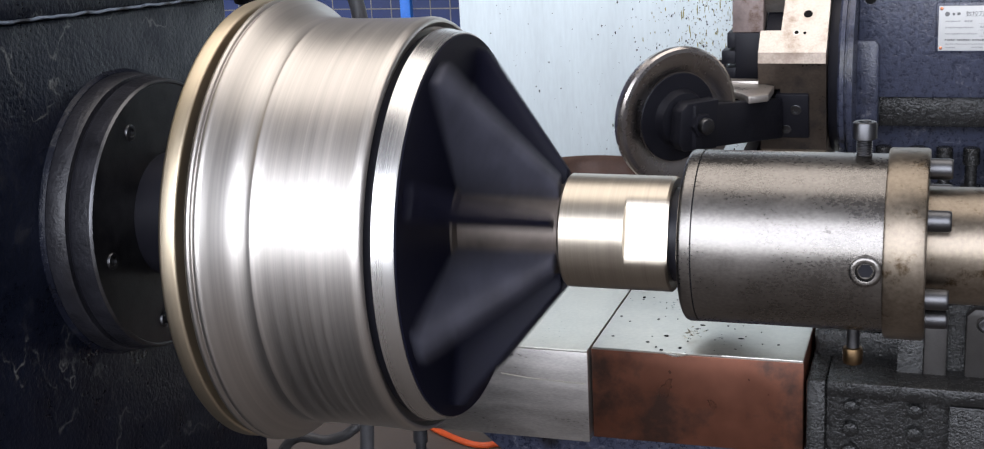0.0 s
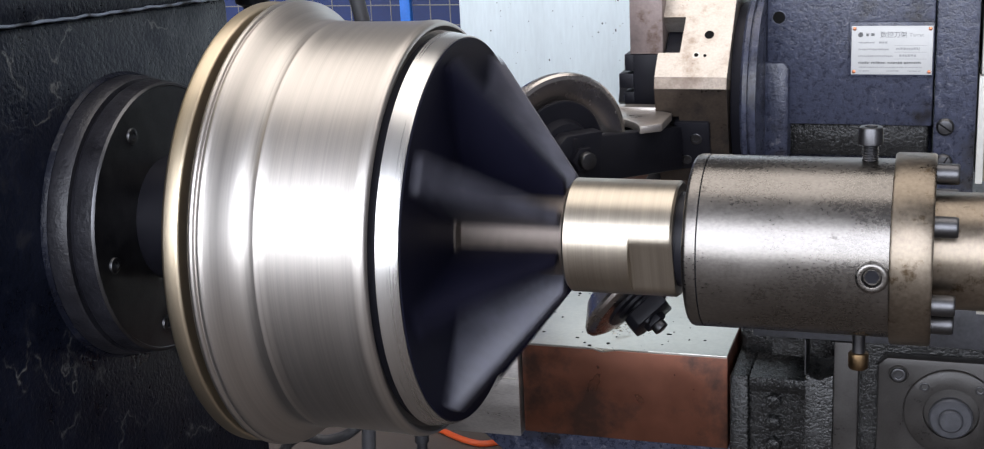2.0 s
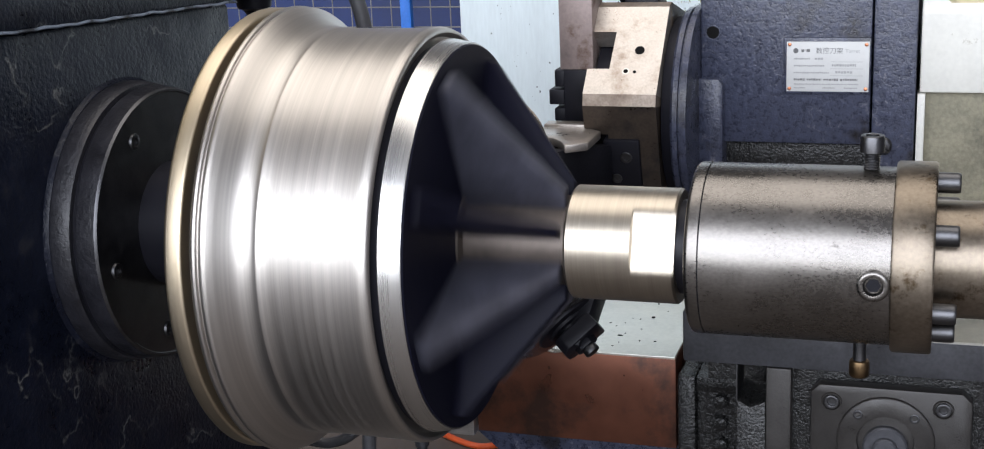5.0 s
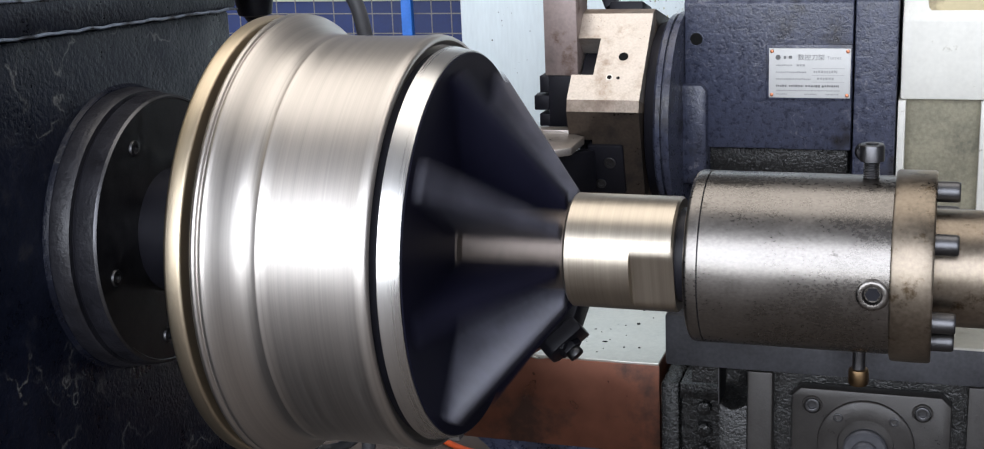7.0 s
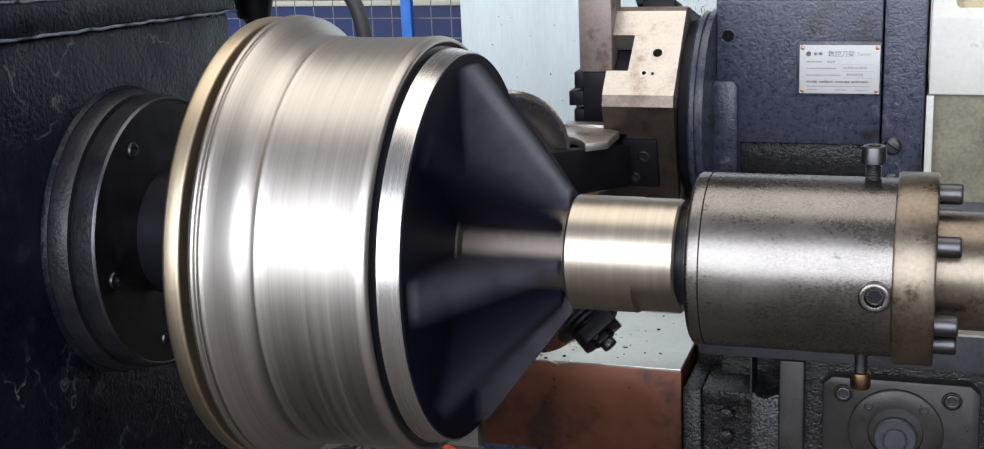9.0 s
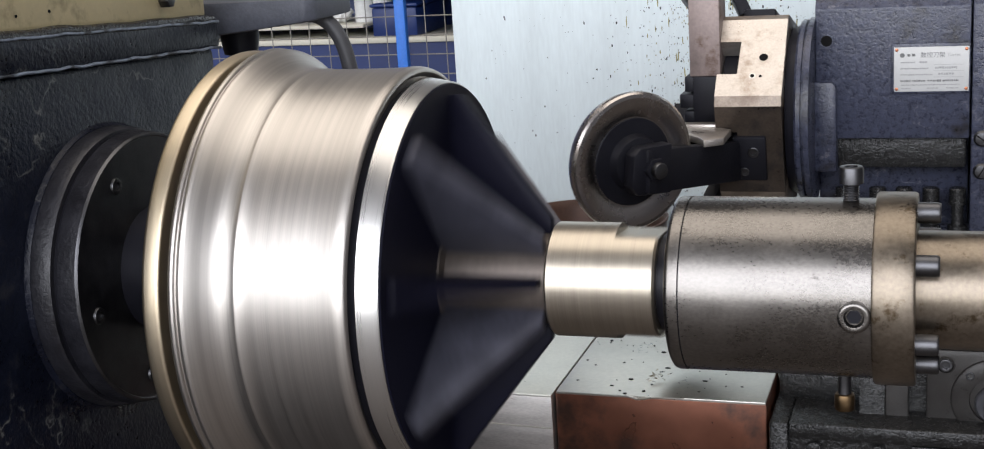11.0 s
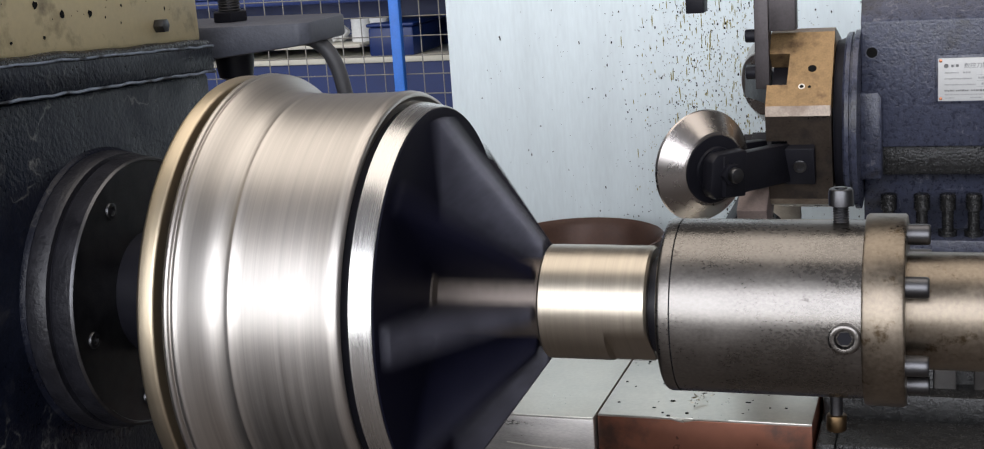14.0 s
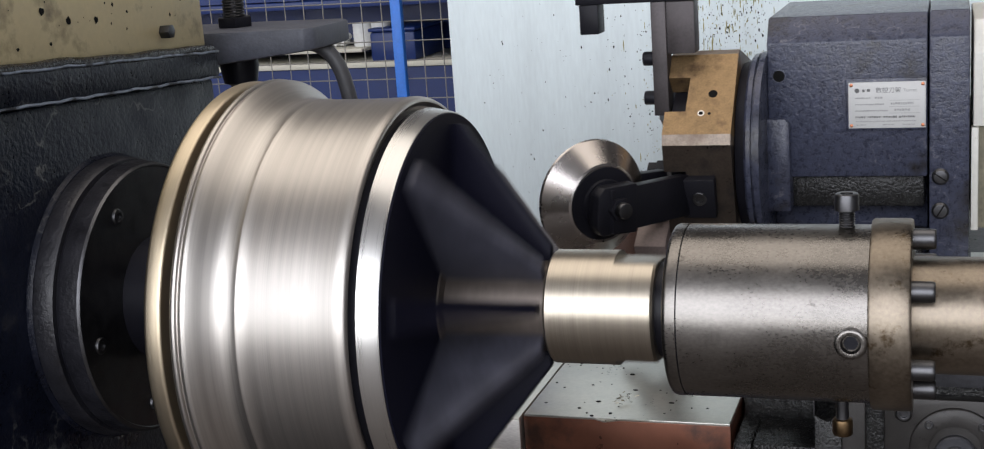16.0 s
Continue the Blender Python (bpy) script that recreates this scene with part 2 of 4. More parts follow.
def box(bm, x0, x1, y0, y1, z0, z1, bevel=0.0, segs=2):
    r = bmesh.ops.create_cube(bm, size=1.0)
    for v in r["verts"]:
        v.co = Vector(((x0 + x1) / 2 + v.co.x * (x1 - x0), (y0 + y1) / 2 + v.co.y * (y1 - y0), (z0 + z1) / 2 + v.co.z * (z1 - z0)))
    if bevel:
        es = list({e for v in r["verts"] for e in v.link_edges})
        bmesh.ops.bevel(bm, geom=es, offset=bevel, segments=segs, profile=0.5, affect="EDGES")
    return bm


def boxed(*a, **k):
    return box(bmesh.new(), *a, **k)


def prism(outline, h0, h1, axis="y", bevel=0.0):
    """An outline of (u, v) pairs drawn out along an axis from h0 to h1: y takes (x, z), x takes (y, z), z takes (x, y)."""
    bm = bmesh.new()

    def at(u, v, h):
        return {"y": (u, h, v), "x": (h, u, v), "z": (u, v, h)}[axis]
    a = [bm.verts.new(at(u, v, h0)) for u, v in outline]
    b = [bm.verts.new(at(u, v, h1)) for u, v in outline]
    bm.faces.new(a)
    bm.faces.new(list(reversed(b)))
    n = len(outline)
    for i in range(n):
        bm.faces.new((a[i], b[i], b[(i + 1) % n], a[(i + 1) % n]))
    bmesh.ops.recalc_face_normals(bm, faces=bm.faces)
    if bevel:
        bmesh.ops.bevel(bm, geom=list(bm.edges), offset=bevel, segments=2, profile=0.5, affect="EDGES")
    return bm


def revolve(profile, seg=96, axis="x", bm=None):
    """A closed or open profile of (along, radius) pairs turned round an axis."""
    bm = bm or bmesh.new()
    rings = []
    for h, r in profile:
        ring = []
        for k in range(seg):
            a = 2 * math.pi * k / seg
            c, s = r * math.cos(a), r * math.sin(a)
            ring.append(bm.verts.new({"x": (h, c, s), "y": (c, h, s), "z": (c, s, h)}[axis]))
        rings.append(ring)
    for p, q in zip(rings, rings[1:]):
        for k in range(seg):
            bm.faces.new((p[k], p[(k + 1) % seg], q[(k + 1) % seg], q[k]))
    for ring in (rings[0], rings[-1]):
        bm.faces.new(ring)
    return bm


def cyl(h0, h1, r, axis="x", seg=32, bevel=0.0, r2=None):
    r2 = r if r2 is None else r2
    if bevel:
        return revolve([(h0, r - bevel), (h0 + bevel * 0.3, r - bevel * 0.3), (h0 + bevel, r), (h1 - bevel, r2), (h1 - bevel * 0.3, r2 - bevel * 0.3), (h1, r2 - bevel)], seg, axis)
    return revolve([(h0, r), (h1, r2)], seg, axis)


def socket_bolt(r, h, axis="x"):
    """A socket head screw: a knurled round head with a hexagonal recess, its free end at +h."""
    return revolve([(0, r), (h * 0.85, r), (h * 0.97, r * 0.93), (h, r * 0.86), (h, r * 0.56), (h * 0.97, r * 0.52), (h * 0.35, r * 0.5)], 18, axis)


def tube(points, r, seg=10):
    """A round bar or hose through points, smoothed."""
    pts = [Vector(p) for p in points]
    dense = []
    for i in range(len(pts) - 1):
        p0, p1, p2, p3 = pts[max(i - 1, 0)], pts[i], pts[i + 1], pts[min(i + 2, len(pts) - 1)]
        for k in range(8):
            t = k / 8
            dense.append(0.5 * ((2 * p1) + (p2 - p0) * t + (2 * p0 - 5 * p1 + 4 * p2 - p3) * t * t + (3 * p1 - p0 - 3 * p2 + p3) * t ** 3))
    dense.append(pts[-1])
    bm = bmesh.new()
    rings = []
    for i, p in enumerate(dense):
        d = (dense[min(i + 1, len(dense) - 1)] - dense[max(i - 1, 0)]).normalized()
        a = d.cross(Vector((0.3, 0.2, 0.93))).normalized()
        b = d.cross(a)
        rings.append([bm.verts.new(p + a * r * math.cos(2 * math.pi * k / seg) + b * r * math.sin(2 * math.pi * k / seg)) for k in range(seg)])
    for p, q in zip(rings, rings[1:]):
        for k in range(seg):
            bm.faces.new((p[k], p[(k + 1) % seg], q[(k + 1) % seg], q[k]))
    bm.faces.new(rings[0])
    bm.faces.new(rings[-1])
    return bm


# ---- hall ----
def hall():
    g = part("floor", boxed(-13, 9, -7, 7, -0.3, 0.0), CONCRETE)
    tagged(g, "grey-brown concrete workshop floor", "floor", kind="structure")
    c = part("ceiling", boxed(-13, 9, -7, 7, 7.2, 7.4), HALL_WALL)
    tagged(c, "grey workshop ceiling", "ceiling", kind="structure")
    for nm, b in (("wall_north", (-13, 9, 7, 7.2, 0, 7.2)), ("wall_west", (-13.2, -13, -7, 7, 0, 7.2)), ("wall_east", (9, 9.2, -7, 7, 0, 7.2))):
        tagged(part(nm, boxed(*b), HALL_WALL), "grey painted hall wall", "wall", kind="structure")
    # the wall behind the camera has a tall window band
    bm = boxed(-13, 9, -7.2, -7, 0, 1.0)
    box(bm, -13, 9, -7.2, -7, 6.6, 7.2)
    box(bm, -13, -11, -7.2, -7, 1.0, 6.6)
    box(bm, 6, 9, -7.2, -7, 1.0, 6.6)
    tagged(part("wall_south", bm, HALL_WALL), "grey hall wall with a tall window band", "wall", kind="structure")


hall()


# ---- headstock ----
def headstock():
    h = tagged(empty("headstock", pose(0, 0, AZ)), "dark grimy cast headstock with cream-painted upper cover", "machine headstock")
    part("casting", prism([(-0.9287, -AZ), (0.346, -AZ), (0.346, 0.2691), (-0.9287, 0.3365)], -1.6, -0.5159, "x", 0.008), CAST_HEAD, h)
    part("ledge", prism([(-0.9287, 0.3413), (0.3508, 0.271), (0.3508, 0.3124), (-0.9287, 0.3942)], -1.6, -0.5044, "x", 0.006), CAST_HEAD, h, "dark oily ledge")
    part("upper_cover", prism([(-0.9287, 0.398), (0.346, 0.3163), (0.3412, 0.6154), (-0.9287, 0.6154)], -1.6, -0.5207, "x", 0.01), CREAM, h, "cream paint with oil stains")
    part("sealant_bead", tube([(-0.5121, -0.9287 + 0.0577 * k, 0.3961 - 0.0037 * k + 0.004 * noise.noise(Vector((k * 0.7, 3, 1)))) for k in range(0, 23)], 0.0087, 12), CAST_OILY, h, "black smeared sealant bead")
    # paint rubbed to primer along the edges of the ledge
    for z0, z1 in ((0.3938, 0.3114), (0.3424, 0.2702)):
        run = []
        for k in range(60):
            f = 0.35 + 0.65 * k / 59
            run.append((-0.5045 + 0.001 * noise.noise(Vector((k * 0.6, z0, 2))), -0.929 + 1.2798 * f, z0 + (z1 - z0) * f + 0.0022 * noise.noise(Vector((k * 0.45, z0 * 9, 5)))))
        part("rubbed_edge", tube(run, 0.0022, 6), RUBBED, h, "pale rubbed paint edge")
    rnd = random.Random(21)
    bm = bmesh.new()
    for k in range(60):
        y, z, r = rnd.uniform(-0.2072, 0.3219), rnd.uniform(0.3653, 0.5577), rnd.choice((0.001, 0.0015, 0.002, 0.003, 0.006))
        ring = [bm.verts.new((-0.5199, y + r * rnd.uniform(0.6, 1.2) * math.cos(6.283 * q / 9), z + r * rnd.uniform(0.6, 1.3) * math.sin(6.283 * q / 9))) for q in range(9)]
        bm.faces.new(ring)
    tagged(part("paint_chip", bm, GREASE_AND_SHADE, h), kind="stuff")
    part("cover_bolt", cyl(0, 0.018, 0.011, "x", 6, 0.002), STEEL_DARK, h, m=pose(-0.5202, 0.2132, 0.3576))
    # bearing cover round the spindle
    part("bearing_boss", revolve([(-0.518, 0.1), (-0.518, 0.209), (-0.514, 0.2035), (-0.51, 0.2015), (-0.51, 0.1)], 96), CAST_HEAD, h)
    part("boss_collar", revolve([(-0.51, 0.1), (-0.51, 0.2005), (-0.507, 0.201), (-0.487, 0.1985), (-0.483, 0.196), (-0.483, 0.1)], 96), BOSS_GREY, h, "worn grey cast collar")
    part("collar_groove", revolve([(-0.484, 0.1), (-0.484, 0.188), (-0.475, 0.188), (-0.475, 0.1)], 72), BLACK_STEEL, h, "black groove")
    part("bearing_ring", revolve([(-0.476, 0.12), (-0.476, 0.1935), (-0.473, 0.1945), (-0.4495, 0.1915), (-0.4495, 0.1845), (-0.458, 0.184), (-0.458, 0.1)], 96), BOSS_GREY, h, "dark grey bearing ring")
    part("worn_edge", revolve([(-0.4496, 0.1855), (-0.4496, 0.1914), (-0.4478, 0.1905), (-0.446, 0.189), (-0.446, 0.1865), (-0.448, 0.1852)], 96), STEEL_DARK, h, "worn bright edge of the ring")
    part("ring_face", revolve([(-0.4575, 0.1), (-0.4575, 0.1838), (-0.4565, 0.1838), (-0.4565, 0.1)], 96), BLACK_STEEL, h, "black recessed face")
    part("inner_ring", revolve([(-0.457, 0.09), (-0.457, 0.128), (-0.45, 0.126), (-0.45, 0.09)], 72), BLACK_STEEL, h)
    first = None
    for a in (119, 190, 254, 322, 48):
        m = pose(-0.4565, 0.152 * math.cos(radians(a)), 0.152 * math.sin(radians(a)))
        if first is None:
            first = part("ring_bolt", socket_bolt(0.0115, 0.012), STEEL_DARK, h, m=m)
        else:
            again(first, m)
    return h


headstock()


# ---- spinning parts: fixture, wheel rim, live centre nose ----
def fixture():
    f = tagged(empty("mandrel_fixture", pose(0, 0, AZ)), "dark steel mandrel plate with welded gussets on the spindle", "lathe fixture")
    part("spindle", revolve([(-0.455, 0.088), (-0.30, 0.088), (-0.29, 0.1), (-0.28, 0.1)], 64), BLACK_STEEL, f)
    part("core", cyl(-0.28, -0.03, 0.235, "x", 72), BLACK_STEEL, f)
    part("edge_ring", revolve([(-0.0245, 0.2), (-0.0245, 0.2585), (-0.0232, 0.2602), (0.0, 0.2555), (0.003, 0.2535), (0.003, 0.2)], 128), STEEL_RING, f, "bright polished ring")
    # filler coloured black to give the gap behind the ring its shade
    part("shadow_groove", cyl(-0.045, -0.024, 0.254, "x", 96), BLACK_STEEL, f, "black groove")
    part("face_plate", revolve([(-0.03, 0.1), (0.0, 0.2), (0.0035, 0.2525), (0.005, 0.2515), (0.005, 0.1)], 128), PLATE_DARK, f, "dark blue-black plate")
    part("hub", revolve([(0.004, 0.07), (0.008, 0.07), (0.012, 0.061), (0.148, 0.059)], 64), HUB_BROWN, f, "brownish worn hub")
    # four gussets whose paler grey carries the light on their faces
    g = prism([(0.005, 0.056), (0.005, 0.24), (0.02, 0.24), (0.142, 0.08), (0.142, 0.056)], -0.01, 0.01, "y", 0.002)
    first = part("gusset", g, GUSSET, f, "grey gusset, toned as lit", m=pose(0, 0, 0, 40))
    # four more, added in near black only to fill the spinning outline
    g = prism([(0.005, 0.056), (0.005, 0.238), (0.018, 0.238), (0.14, 0.078), (0.14, 0.056)], -0.008, 0.008, "y", 0.002)
    dark = part("gusset", g, PLATE_DARK, f, "added dark gusset filling the blurred outline", m=pose(0, 0, 0, -5))
    for k in (1, 2, 3):
        again(first, pose(0, 0, 0, 40 + 90 * k))
        again(dark, pose(0, 0, 0, -5 + 90 * k))
    return f


def wheel_rim():
    edge = [(-0.2795, 0.2), (-0.2805, 0.296), (-0.2795, 0.2993), (-0.2775, 0.3008), (-0.2755, 0.3011), (-0.268, 0.3008), (-0.262, 0.3001), (-0.2592, 0.2997), (-0.2578, 0.2985), (-0.2573, 0.297), (-0.2573, 0.2)]
    prof = [(-0.2465, 0.2), (-0.247, 0.289), (-0.2462, 0.296), (-0.2445, 0.3005), (-0.2425, 0.3026), (-0.24, 0.3034), (-0.2375, 0.303), (-0.236, 0.3016), (-0.2352, 0.2998), (-0.2344, 0.2996), (-0.2325, 0.3012), (-0.2298, 0.302), (-0.2272, 0.3016),
            (-0.224, 0.2996), (-0.217, 0.2938), (-0.21, 0.2878), (-0.203, 0.2822), (-0.1975, 0.2782), (-0.193, 0.2757), (-0.1885, 0.2745), (-0.179, 0.2744), (-0.1745, 0.2744), (-0.1728, 0.275), (-0.171, 0.275), (-0.169, 0.2742),
            (-0.155, 0.2736), (-0.12, 0.2734), (-0.08, 0.2736), (-0.056, 0.2743), (-0.047, 0.2752), (-0.041, 0.2754), (-0.036, 0.2746), (-0.032, 0.2728), (-0.0298, 0.27), (-0.0296, 0.2675), (-0.036, 0.262), (-0.038, 0.2)]
    r = tagged(empty("wheel_rim", pose(0, 0, AZ)), "bright turned steel truck wheel rim on the spinning mandrel", "wheel rim")
    part("edge", revolve(edge, 160), STEEL_GOLD, r, "golden tarnished edge band")
    part("groove", cyl(-0.258, -0.246, 0.28, "x", 96), BLACK_STEEL, r, "black groove")
    part("barrel", revolve(prof, 160), STEEL_RIM, r, "bright brushed steel barrel")
    return r


def centre_nose():
    n = tagged(empty("centre_nose", pose(0, 0, AZ)), "bright ground steel live centre nose with a wrench flat", "lathe centre")
    bm = revolve([(0.147, 0.05), (0.147, 0.0705), (0.15, 0.0735), (0.2318, 0.0735), (0.2326, 0.0735), (0.283, 0.0735), (0.286, 0.071), (0.286, 0.05)], 96)
    # two wrench flats at the housing end
    for v in bm.verts:
        if v.co.x > 0.2322 and abs(v.co.y) > 0.0625:
            v.co.y = math.copysign(0.0625, v.co.y)
    part("collar", bm, STEEL_COLLAR, n)
    part("neck", cyl(0.285, 0.31, 0.06, "x", 48), BLACK_STEEL, n, "black neck")
    part("tip", revolve([(0.14, 0.03), (0.15, 0.055)], 48), STEEL_DARK, n)
    return n


fix, rim, nose = fixture(), wheel_rim(), centre_nose()


# ---- tailstock quill and live centre housing ----
def centre_housing():
    h = tagged(empty("live_centre_housing", pose(0, 0, AZ)), "oily grey steel live centre housing with a bolted flange", "lathe centre")
    part("front_cap", revolve([(0.304, 0.06), (0.304, 0.1035), (0.306, 0.1065), (0.3095, 0.108), (0.3205, 0.108), (0.3205, 0.06)], 96), STEEL_HOUSING, h)
    part("body", revolve([(0.3215, 0.06), (0.3215, 0.1065), (0.3222, 0.1078), (0.5415, 0.1078), (0.5415, 0.06)], 96), STEEL_HOUSING, h)
    part("seam", cyl(0.319, 0.324, 0.1055, "x", 72), BLACK_STEEL, h)
    part("flange", revolve([(0.542, 0.06), (0.542, 0.1135), (0.545, 0.1155), (0.586, 0.1155), (0.589, 0.1135), (0.589, 0.06)], 96), STEEL_BROWN, h, "rust-tinted flange ring")
    first = None
    for k in range(6):
        a = 60 * k + 27
        m = pose(0.589, 0.092 * math.cos(radians(a)), 0.092 * math.sin(radians(a)))
        if first is None:
            first = part("flange_bolt", socket_bolt(0.0125, 0.026), STEEL_DARK, h, m=m)
        else:
            again(first, m)
    part("quill", revolve([(0.585, 0.05), (0.585, 0.07), (1.45, 0.07), (1.45, 0.05)], 72), STEEL_BROWN, h, "oil-stained quill shaft")
    s = part("top_screw", cyl(0.1, 0.13, 0.0085, "z", 20), STEEL_DARK, h, m=pose(0.513, 0, 0))
    th = bmesh.new()
    for k in range(8):
        revolve([(0.104 + 0.003 * k, 0.0084), (0.1055 + 0.003 * k, 0.0098), (0.107 + 0.003 * k, 0.0084)], 20, "z", th)
    part("thread", th, STEEL_DARK, s)
    part("screw_head", socket_bolt(0.0145, 0.02, "z"), STEEL_DARK, s, m=pose(0, 0, 0.1285))
    p = part("side_plug", revolve([(-0.1, 0.0188), (-0.1125, 0.0185), (-0.1145, 0.0165), (-0.115, 0.014), (-0.1145, 0.0115), (-0.113, 0.0105), (-0.107, 0.0095)], 40, "y"), STEEL_HOUSING, h, "bright ringed socket plug", m=pose(0.5235, 0, -0.003))
    part("socket", cyl(-0.1095, -0.104, 0.0085, "y", 6), BLACK_STEEL, p)
    d = part("drain_nipple", cyl(-0.142, -0.1, 0.008, "z", 16), STEEL_DARK, h, m=pose(0.505, 0, 0))
    part("nipple_cap", cyl(-0.158, -0.136, 0.0125, "z", 12, 0.003), BRASS, d, "greasy brass cap")
    return h


centre_housing()


def tailstock():
    t = tagged(empty("tailstock", pose(1.3, 0, 0)), "dark cast tailstock holding the quill", "tailstock")
    part("casting", boxed(0, 0.6, -0.25, 0.25, 0, AZ + 0.22, bevel=0.03), CAST_BLUE, t)


tailstock()


# ---- saddle with way covers: slides along the bed ----
def machine_base():
    b = tagged(empty("machine_base", pose(0, 0, 0)), "dark oily cast machine base on the floor", "machine base")
    part("casting", prism([(-0.36, AZ - 0.706), (1.9, AZ - 0.706), (1.9, 0), (-0.02, 0), (-0.02, 0.15)], 0.93, 1.75, "y", 0.008), CAST_BLUE, b)


machine_base()


def saddle():
    s = tagged(empty("saddle", pose(0, 0, AZ)), "rust-brown and bright steel way covers on an oily saddle", "machine saddle")
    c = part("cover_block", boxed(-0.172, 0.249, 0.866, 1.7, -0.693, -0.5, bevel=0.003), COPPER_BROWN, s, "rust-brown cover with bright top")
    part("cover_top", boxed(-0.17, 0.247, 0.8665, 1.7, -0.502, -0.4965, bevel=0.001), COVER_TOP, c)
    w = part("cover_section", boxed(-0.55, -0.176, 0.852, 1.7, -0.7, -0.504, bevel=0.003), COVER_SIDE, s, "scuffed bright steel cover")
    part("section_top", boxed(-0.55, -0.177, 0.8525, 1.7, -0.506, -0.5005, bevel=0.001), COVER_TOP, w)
    part("casting", boxed(0.2925, 1.1, 0.868, 1.6, -0.95, -0.5565), CAST_OILY, s, "oily black casting")
    part("casting_edge", boxed(0.256, 0.292, 0.84, 1.6, -0.95, -0.524, bevel=0.005), CAST_OILY, s)
    part("casting_beam", boxed(0.2925, 1.1, 0.84, 1.6, -0.556, -0.524, bevel=0.005), CAST_OILY, s)
    part("casting_rib", boxed(0.515, 1.1, 0.84, 0.868, -0.95, -0.5565, bevel=0.004), CAST_OILY, s)
    part("casting_step", boxed(0.258, 1.1, 0.98, 1.6, -0.53, -0.47, bevel=0.01), CAST_OILY, s)
    first = None
    for x in (0.338, 0.455):
        for z in (-0.58, -0.626, -0.672, -0.718):
            m = pose(x, 0.868, z)
            if first is None:
                first = part("cap_bolt", cyl(-0.016, 0.0, 0.0145, "y", 24, 0.003), CAST_OILY, s, m=m)
            else:
                again(first, m)
    # dents, grease and swarf on the covers
    # the drain hole is a flat disc, its inner shade painted black
    part("drain_hole", cyl(-0.4975, -0.4955, 0.004, "z", 16), GREASE_AND_SHADE, c, m=pose(-0.03, 0.874, 0))
    part("dent", tube([(-0.02, 0.866, -0.499), (0.0, 0.8655, -0.503), (0.03, 0.866, -0.4985), (0.09, 0.8662, -0.4985)], 0.0025, 8), COVER_TOP, c)
    part("scratch", tube([(-0.36, 0.852, -0.562), (-0.3, 0.8515, -0.568), (-0.24, 0.8515, -0.57), (-0.18, 0.852, -0.572)], 0.0016, 6), COVER_TOP, w)
    rnd = random.Random(4)
    bm = bmesh.new()
    for k in range(46):
        x, y, r = rnd.uniform(-0.16, 0.24), rnd.uniform(0.88, 1.2), rnd.choice((0.0012, 0.0016, 0.002, 0.0035))
        bmesh.ops.create_icosphere(bm, subdivisions=1, radius=r, matrix=Matrix.Translation((x, y, -0.496)) @ Matrix.Diagonal((rnd.uniform(0.7, 2), rnd.uniform(0.7, 2), 0.5, 1)))
    tagged(part("grease_speck", bm, GREASE_AND_SHADE, c), kind="stuff")
    bm = bmesh.new()
    for k in range(26):
        p = Vector((0.02 + rnd.gauss(0, 0.008), 0.955 + rnd.gauss(0, 0.012), -0.494 + rnd.uniform(0, 0.014)))
        d = Vector((rnd.uniform(-1, 1), rnd.uniform(-1, 1), rnd.uniform(-0.3, 0.6))) * 0.007
        e = Vector((rnd.uniform(-1, 1), rnd.uniform(-1, 1), rnd.uniform(-1, 1))) * 0.002
        q = [bm.verts.new(v) for v in (p, p + d + e, p + 2 * d, p + d - e)]
        bm.faces.new(q)
    tagged(part("swarf", bm, CHIP, c, "bright curled steel swarf"), kind="stuff")
    return s


sad = saddle()


# ---- turret: cross slide, body and indexing head ----
YC, ZC = 0.99, 0.018  # turret axis
HX0, HX1 = 0.143, 0.27  # ends of the tool head
INN, HALF, TURN = 0.18, 0.092, 15.5  # face distance, half its length, and turn of the first face


def line_text(name, words, size, x, y, z, material, parent):
    cu = bpy.data.curves.new(name, "FONT")
    cu.body, cu.size, cu.extrude = words, size, 0.0002
    tmp = bpy.data.objects.new(name + "_draft", cu)
    scene.collection.objects.link(tmp)
    bpy.context.view_layer.update()
    me = bpy.data.meshes.new_from_object(tmp)
    bpy.data.objects.remove(tmp)
    me.materials.clear()
    me.materials.append(material)
    ob = new(name, me)
    ob.parent, ob.matrix_basis = parent, pose(x, y, z, 90)
    return ob


